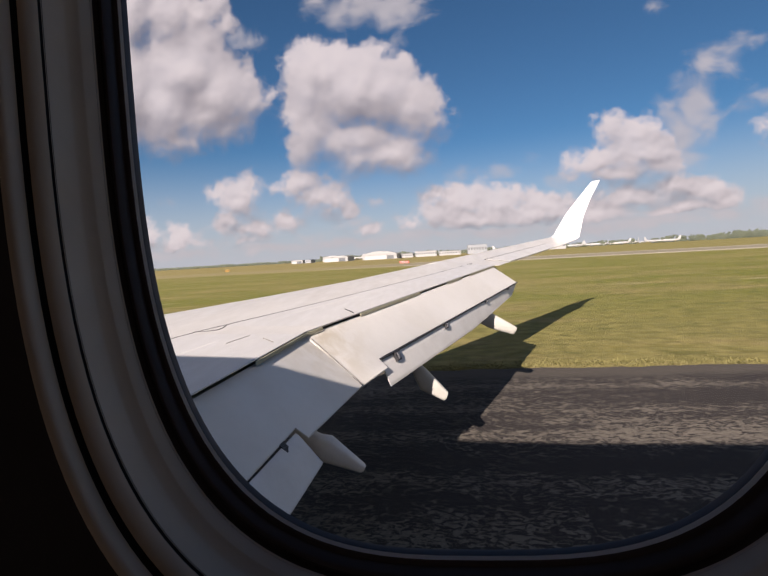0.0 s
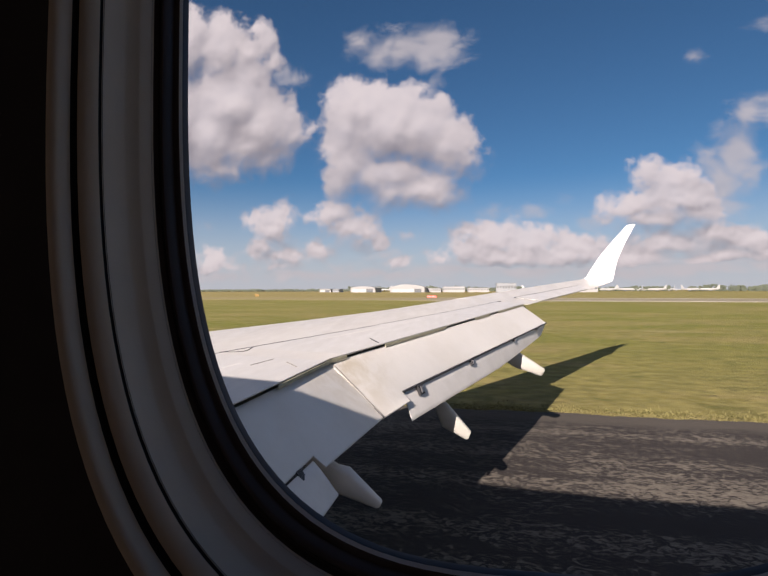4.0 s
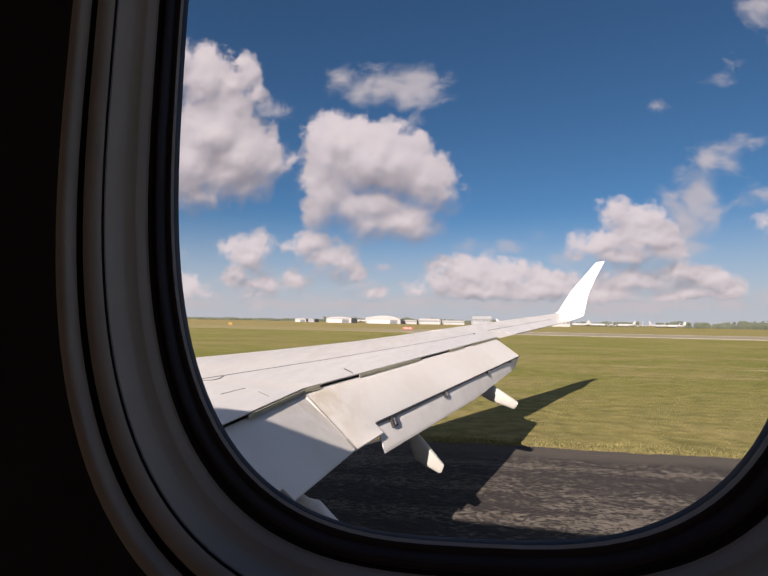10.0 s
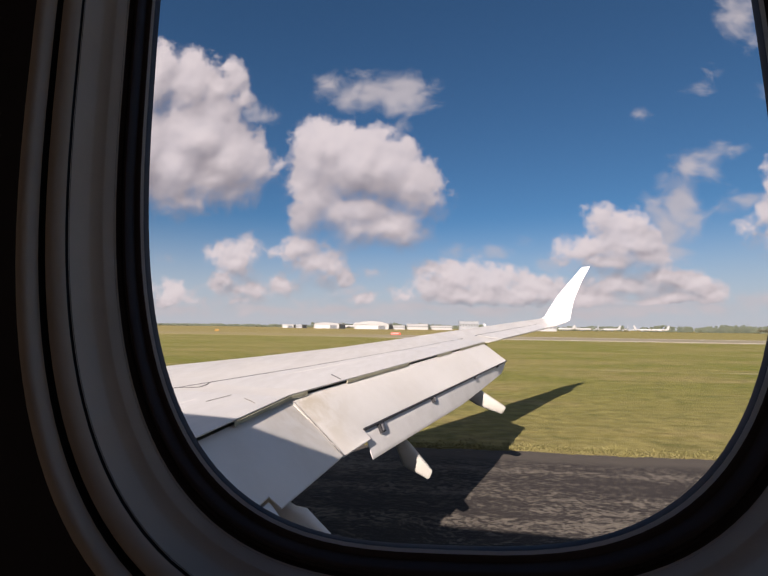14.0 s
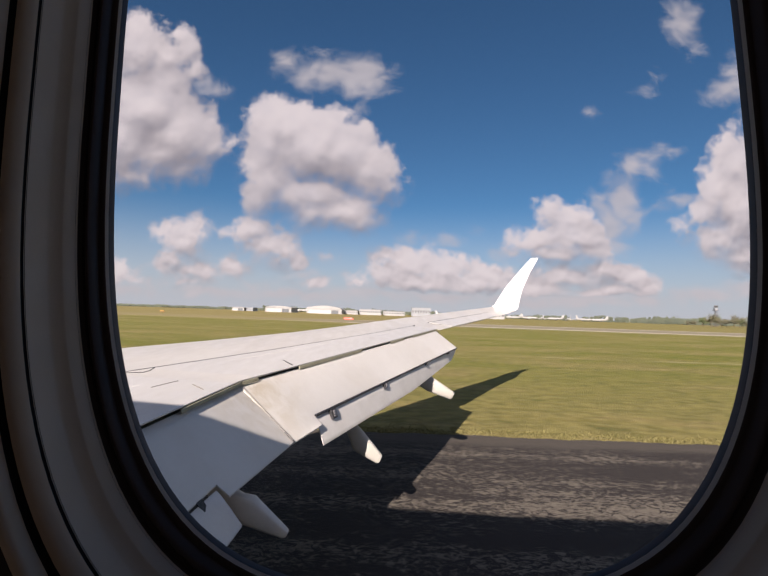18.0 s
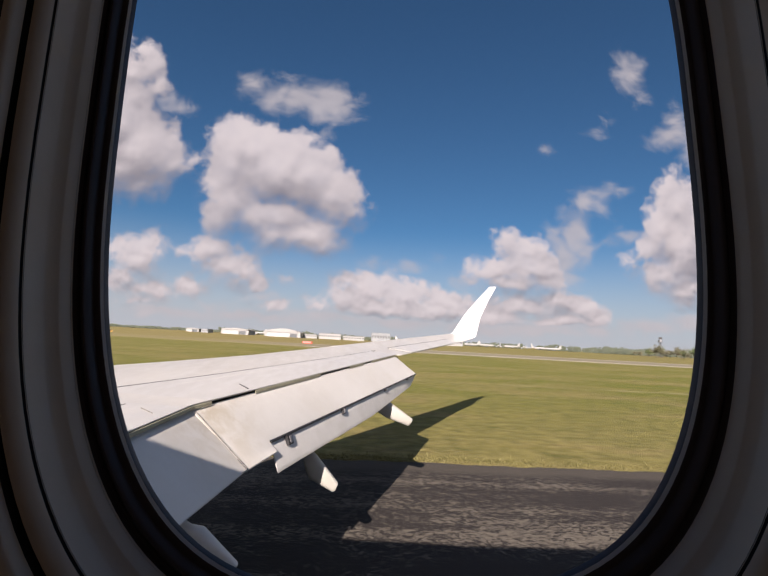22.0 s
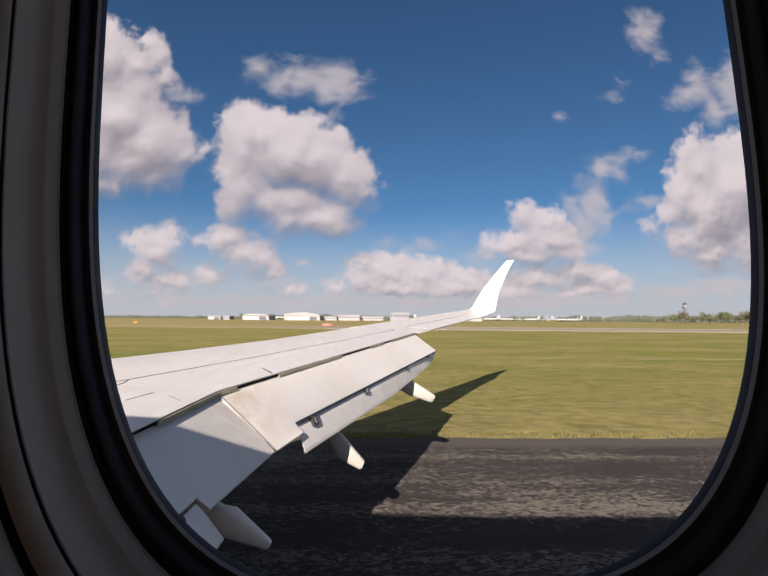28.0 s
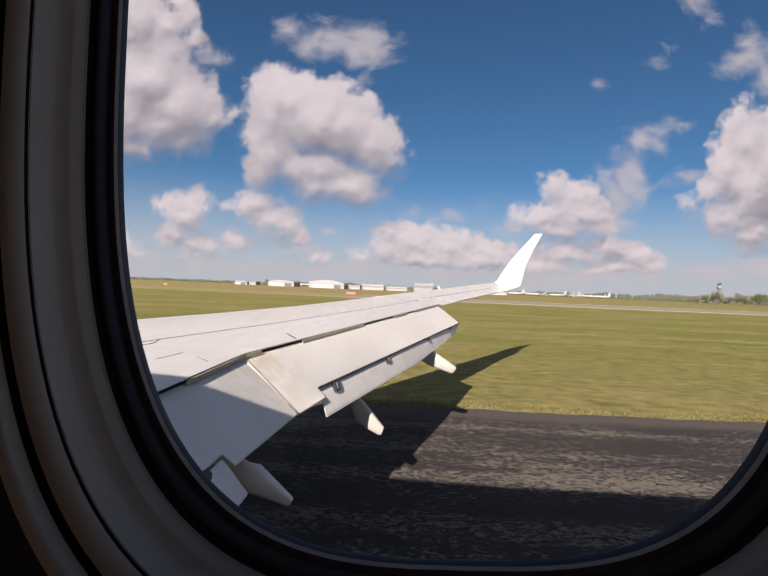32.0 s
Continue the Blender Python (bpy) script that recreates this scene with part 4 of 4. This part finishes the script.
def parked_jet(x, y, turn, label):
    j = empty("parked_airliner", (0, 0, 0))
    tagged(j, label, "aircraft", group="parked airliners")
    loops = []
    for s, r in ((-17, 0.3), (-16, 1.1), (-13.5, 1.85), (8, 1.9), (13, 1.3), (17, 0.35)):
        up = 3.9 + (0.9 if s > 12 else 0) * (s - 12) / 5
        loops.append([(s, r * math.cos(k * math.tau / 12), up + r * math.sin(k * math.tau / 12)) for k in range(12)])
    part("fuselage", loft(loops), M_WHITE, j, "", 60)
    part("tail_fin", loft([[(10.5, -0.2, 5.6), (16.2, -0.2, 5.6), (16.2, 0.2, 5.6), (10.5, 0.2, 5.6)], [(15.0, -0.1, 11.6), (17.6, -0.1, 11.6), (17.6, 0.1, 11.6), (15.0, 0.1, 11.6)]]), M_WHITE, j)
    for sgn in (-1, 1):
        part("wing", loft([[(-3.5, sgn * 1.5, 2.9), (3.0, sgn * 1.5, 2.9), (3.0, sgn * 1.5, 3.4), (-3.5, sgn * 1.5, 3.5)],
                           [(5.0, sgn * 16.5, 4.3), (6.6, sgn * 16.5, 4.3), (6.6, sgn * 16.5, 4.5), (5.0, sgn * 16.5, 4.5)]]), M_WING, j)
        part("tailplane", loft([[(12.0, sgn * 0.6, 5.2), (15.5, sgn * 0.6, 5.2), (15.5, sgn * 0.6, 5.4), (12.0, sgn * 0.6, 5.4)],
                                [(15.3, sgn * 6.5, 5.7), (16.8, sgn * 6.5, 5.7), (16.8, sgn * 6.5, 5.8), (15.3, sgn * 6.5, 5.8)]]), M_WHITE, j)
        part("engine", tube((-4.5, sgn * 5.0, 2.0), (-0.5, sgn * 5.0, 2.2), 1.0, 0.7, 12), M_ROOF, j)
        part("wheel", tube((0.8, sgn * 2.6 - 0.3, 0.55), (0.8, sgn * 2.6 + 0.3, 0.55), 0.55, None, 12), M_DARK, j)
        part("leg", tube((0.8, sgn * 2.6, 0.5), (0.8, sgn * 2.6, 3.1), 0.12, None, 6), M_STEEL, j)
    part("wheel", tube((-12.5, -0.2, 0.4), (-12.5, 0.2, 0.4), 0.4, None, 12), M_DARK, j)
    part("leg", tube((-12.5, 0, 0.4), (-12.5, 0, 2.4), 0.1, None, 6), M_STEEL, j)
    j.matrix_basis = pose(x, y, 0, 0, 0, turn)
    return j


jet = parked_jet(0.252 * 860, 860, 20, "white parked airliner on the far apron")
for u, y, turn in ((0.283, 870, 130), (0.312, 860, 65), (0.340, 880, 15), (0.368, 860, 60), (0.398, 870, 120), (0.432, 890, 10), (-0.205, 900, 10), (0.105, 880, 170), (0.145, 890, 75)):
    copy_thing(jet, pose(u * y, y, 0, 0, 0, turn))


# Trees: trunk, limbs and a crown of many leaf clumps.
def tree(x, y, height, spread, mat, seed, label):
    rnd = random.Random(seed)
    t = empty("tree", (x, y, 0))
    tagged(t, label, "tree", group="airfield trees")
    bm = tube((x, y, -0.1), (x, y, height * 0.6), height * 0.03, height * 0.012, 7)
    ends = []
    for k in range(9):
        a, h0 = rnd.uniform(0, math.tau), height * rnd.uniform(0.2, 0.5)
        e = Vector((x + math.cos(a) * spread * rnd.uniform(0.3, 0.8), y + math.sin(a) * spread * rnd.uniform(0.3, 0.8), height * rnd.uniform(0.5, 0.95)))
        limb = tube((x, y, h0), e, height * 0.011, height * 0.004, 5)
        me = bpy.data.meshes.new("limb")
        limb.to_mesh(me)
        limb.free()
        bm.from_mesh(me)
        bpy.data.meshes.remove(me)
        ends.append(e)
    part("trunk", bm, M_BARK, t)
    verts, faces = [], []
    for k in range(900):
        e = rnd.choice(ends)
        c = e.lerp(Vector((x, y, height * 0.45)), rnd.uniform(0, 0.55)) + Vector((rnd.gauss(0, 1), rnd.gauss(0, 1), rnd.gauss(0, 0.8))) * spread * 0.17
        c.z = max(c.z, height * 0.05)
        s = height * rnd.uniform(0.012, 0.04)
        n = Vector((rnd.uniform(-1, 1), rnd.uniform(-1, 1), rnd.uniform(-0.3, 1))).normalized()
        q = n.to_track_quat("Z", "Y")
        i = len(verts)
        for ang in (0.2, 1.9, 3.3, 4.9):
            verts.append(c + q @ Vector((math.cos(ang) * s * rnd.uniform(0.7, 1.3), math.sin(ang) * s * rnd.uniform(0.7, 1.3), rnd.uniform(-0.3, 0.3) * s)))
        faces.append((i, i + 1, i + 2, i + 3))
    me = bpy.data.meshes.new("crown")
    me.from_pydata([tuple(v) for v in verts], [], faces)
    me.materials.append(mat)
    crown = new("crown", me)
    crown.parent = t
    crown.matrix_parent_inverse = Matrix.Translation((-x, -y, 0))
    return t


rnd = random.Random(5)
for k in range(30):
    u = 0.612 + 0.0105 * k + rnd.uniform(-0.004, 0.004)
    y = rnd.uniform(440, 520)
    green = rnd.random() < 0.6
    h = rnd.uniform(8.0, 14.5) if k > 2 else 6.5
    tree(u * y, y, h, h * 0.55, M_LEAF if green else M_LEAF_DRY, 100 + k, "green bushy spring tree by the airfield" if green else "half-bare brownish tree by the airfield")


def woods(x0, x1, y, h, seed, name_label):
    """A far belt of trees: many overlapping leaf clumps with a ragged top."""
    r = random.Random(seed)
    verts, faces = [], []
    n = int(abs(x1 - x0) / 1.8)
    for k in range(n):
        cx = x0 + (x1 - x0) * (k + r.random()) / n
        cy = y + r.uniform(-8, 8)
        top = h * (0.6 + 0.4 * noise.noise(Vector((cx * 0.03, seed, 0)))) * r.uniform(0.75, 1.1)
        for j in range(11):
            c = Vector((cx + r.uniform(-2, 2), cy, top * r.uniform(0.05, 1.0)))
            s = r.uniform(1.1, 2.6)
            i = len(verts)
            for ang in (0.3, 1.8, 3.4, 5.0):
                verts.append((c.x + math.cos(ang) * s * r.uniform(0.7, 1.4), c.y + r.uniform(-0.5, 0.5), max(-0.1, c.z + math.sin(ang) * s * r.uniform(0.6, 1.1))))
            faces.append((i, i + 1, i + 2, i + 3))
    me = bpy.data.meshes.new("woods")
    me.from_pydata(verts, [], faces)
    me.materials.append(M_WOOD_FAR)
    return tagged(new("woods", me), name_label, "trees", kind="stuff")


woods(380, 640, 960, 17.0, 3, "dark belt of far trees beyond the aprons")
woods(-1500, -330, 1150, 9.0, 4, "dark belt of far trees on the horizon")
woods(-330, 420, 1150, 16.0, 6, "dark belt of far trees behind the hangars")
woods(520, 1500, 1000, 22.0, 7, "dark belt of far trees behind the bushes")

# Radar tower: lattice mast with a cabin and dish on top.
tx, ty = 0.672 * 520, 520.0
tower = empty("radar_tower", (tx, ty, 0))
tagged(tower, "tall grey lattice radar tower with a cabin on top", "tower")
for sx in (-1, 1):
    for sy in (-1, 1):
        part("post", tube((tx + sx * 1.5, ty + sy * 1.5, -0.1), (tx + sx * 1.0, ty + sy * 1.0, 14.0), 0.2, 0.16, 6), M_STEEL, tower)
for k in range(5):
    z0, z1 = k * 2.8, (k + 1) * 2.8
    for sy in (-1, 1):
        a, b = 1.5 - 0.036 * z0, 1.5 - 0.036 * z1
        part("brace", tube((tx - a, ty + sy * a, z0), (tx + b, ty + sy * b, z1), 0.10, None, 5), M_STEEL, tower)
        part("brace", tube((tx + a, ty + sy * a, z0), (tx - b, ty + sy * b, z1), 0.10, None, 5), M_STEEL, tower)
part("platform", box(tx - 2.2, tx + 2.2, ty - 2.2, ty + 2.2, 14.0, 14.4), M_STEEL, tower)
part("cabin", box(tx - 1.6, tx + 1.6, ty - 1.6, ty + 1.6, 14.5, 16.2), M_ROOF, tower)
part("dish", loft([[(tx - 2.4, ty - 0.4, 16.8), (tx + 2.4, ty - 0.4, 16.8), (tx + 2.4, ty, 16.8), (tx - 2.4, ty, 16.8)], [(tx - 2.0, ty - 0.9, 18.6), (tx + 2.0, ty - 0.9, 18.6), (tx + 2.0, ty - 0.6, 18.6), (tx - 2.0, ty - 0.6, 18.6)]]), M_STEEL, tower)
part("pedestal", tube((tx, ty - 0.3, 16.2), (tx, ty - 0.3, 17.0), 0.4, None, 8), M_STEEL, tower)

tower.scale = (1, 1, 1.27)


def guidance_sign(x, y, width, mat, bars, label):
    s = empty("taxiway_sign", (x, y, 0))
    tagged(s, label, "sign", group="taxiway signs")
    part("panel", box(x - width / 2, x + width / 2, y - 0.15, y + 0.15, 0.25, 1.15, 0.03), mat, s)
    for k in range(3):
        px = x + width * (k - 1) * 0.36
        part("leg", tube((px, y, 0), (px, y, 0.27), 0.05, None, 6), M_STEEL, s)
    for k in range(bars):
        a = x - width * 0.42 + width * 0.84 * k / bars
        part("bar", box(a, a + width * 0.84 / bars * 0.6, y - 0.165, y - 0.1515, 0.5, 1.0), M_WHITE if mat is M_SIGN_RED else M_DARK, s)


guidance_sign(-0.125 * 150, 150.0 + 40, 4.0, M_SIGN_RED, 6, "red taxiway holding sign with white marks on the grass")
guidance_sign(-0.505 * 230, 232.0, 2.2, M_SIGN_YELLOW, 5, "yellow taxiway direction sign on the grass")

# ---------- grass tufts along the pavement edge ----------
M_STRAW = material("dry_grass", (0.200, 0.172, 0.078), 0.9, tint=(0.105, 0.110, 0.030), scale=1.2, amount=0.9, fine=0.4, stretch=(0.4, 1, 1), spec=0.1)


def blades(count, seed, spot, low, high, lean):
    """Many small grass blades; spot gives each one's place."""
    r = random.Random(seed)
    verts, faces = [], []
    for k in range(count):
        x, y = spot(r)
        h, a, wd = r.uniform(low, high), r.uniform(0, math.tau), r.uniform(0.010, 0.028)
        i = len(verts)
        dx, dy = r.uniform(-lean, lean) * h, r.uniform(-lean, lean) * h
        verts += [(x - math.cos(a) * wd, y - math.sin(a) * wd, -0.01), (x + math.cos(a) * wd, y + math.sin(a) * wd, -0.01), (x + dx, y + dy, h)]
        faces.append((i, i + 1, i + 2))
    me = bpy.data.meshes.new("grass")
    me.from_pydata(verts, [], faces)
    return me


def on_verge(r):
    x = r.uniform(-15, 30)
    return x, ragged_edge(x) - 0.05 + abs(r.gauss(0, 0.42))


me = blades(16000, 11, on_verge, 0.012, 0.060, 1.2)
me.materials.append(M_STRAW)
tagged(new("verge_grass", me), "short dry grass tufts along the taxiway edge", "grass", kind="stuff")
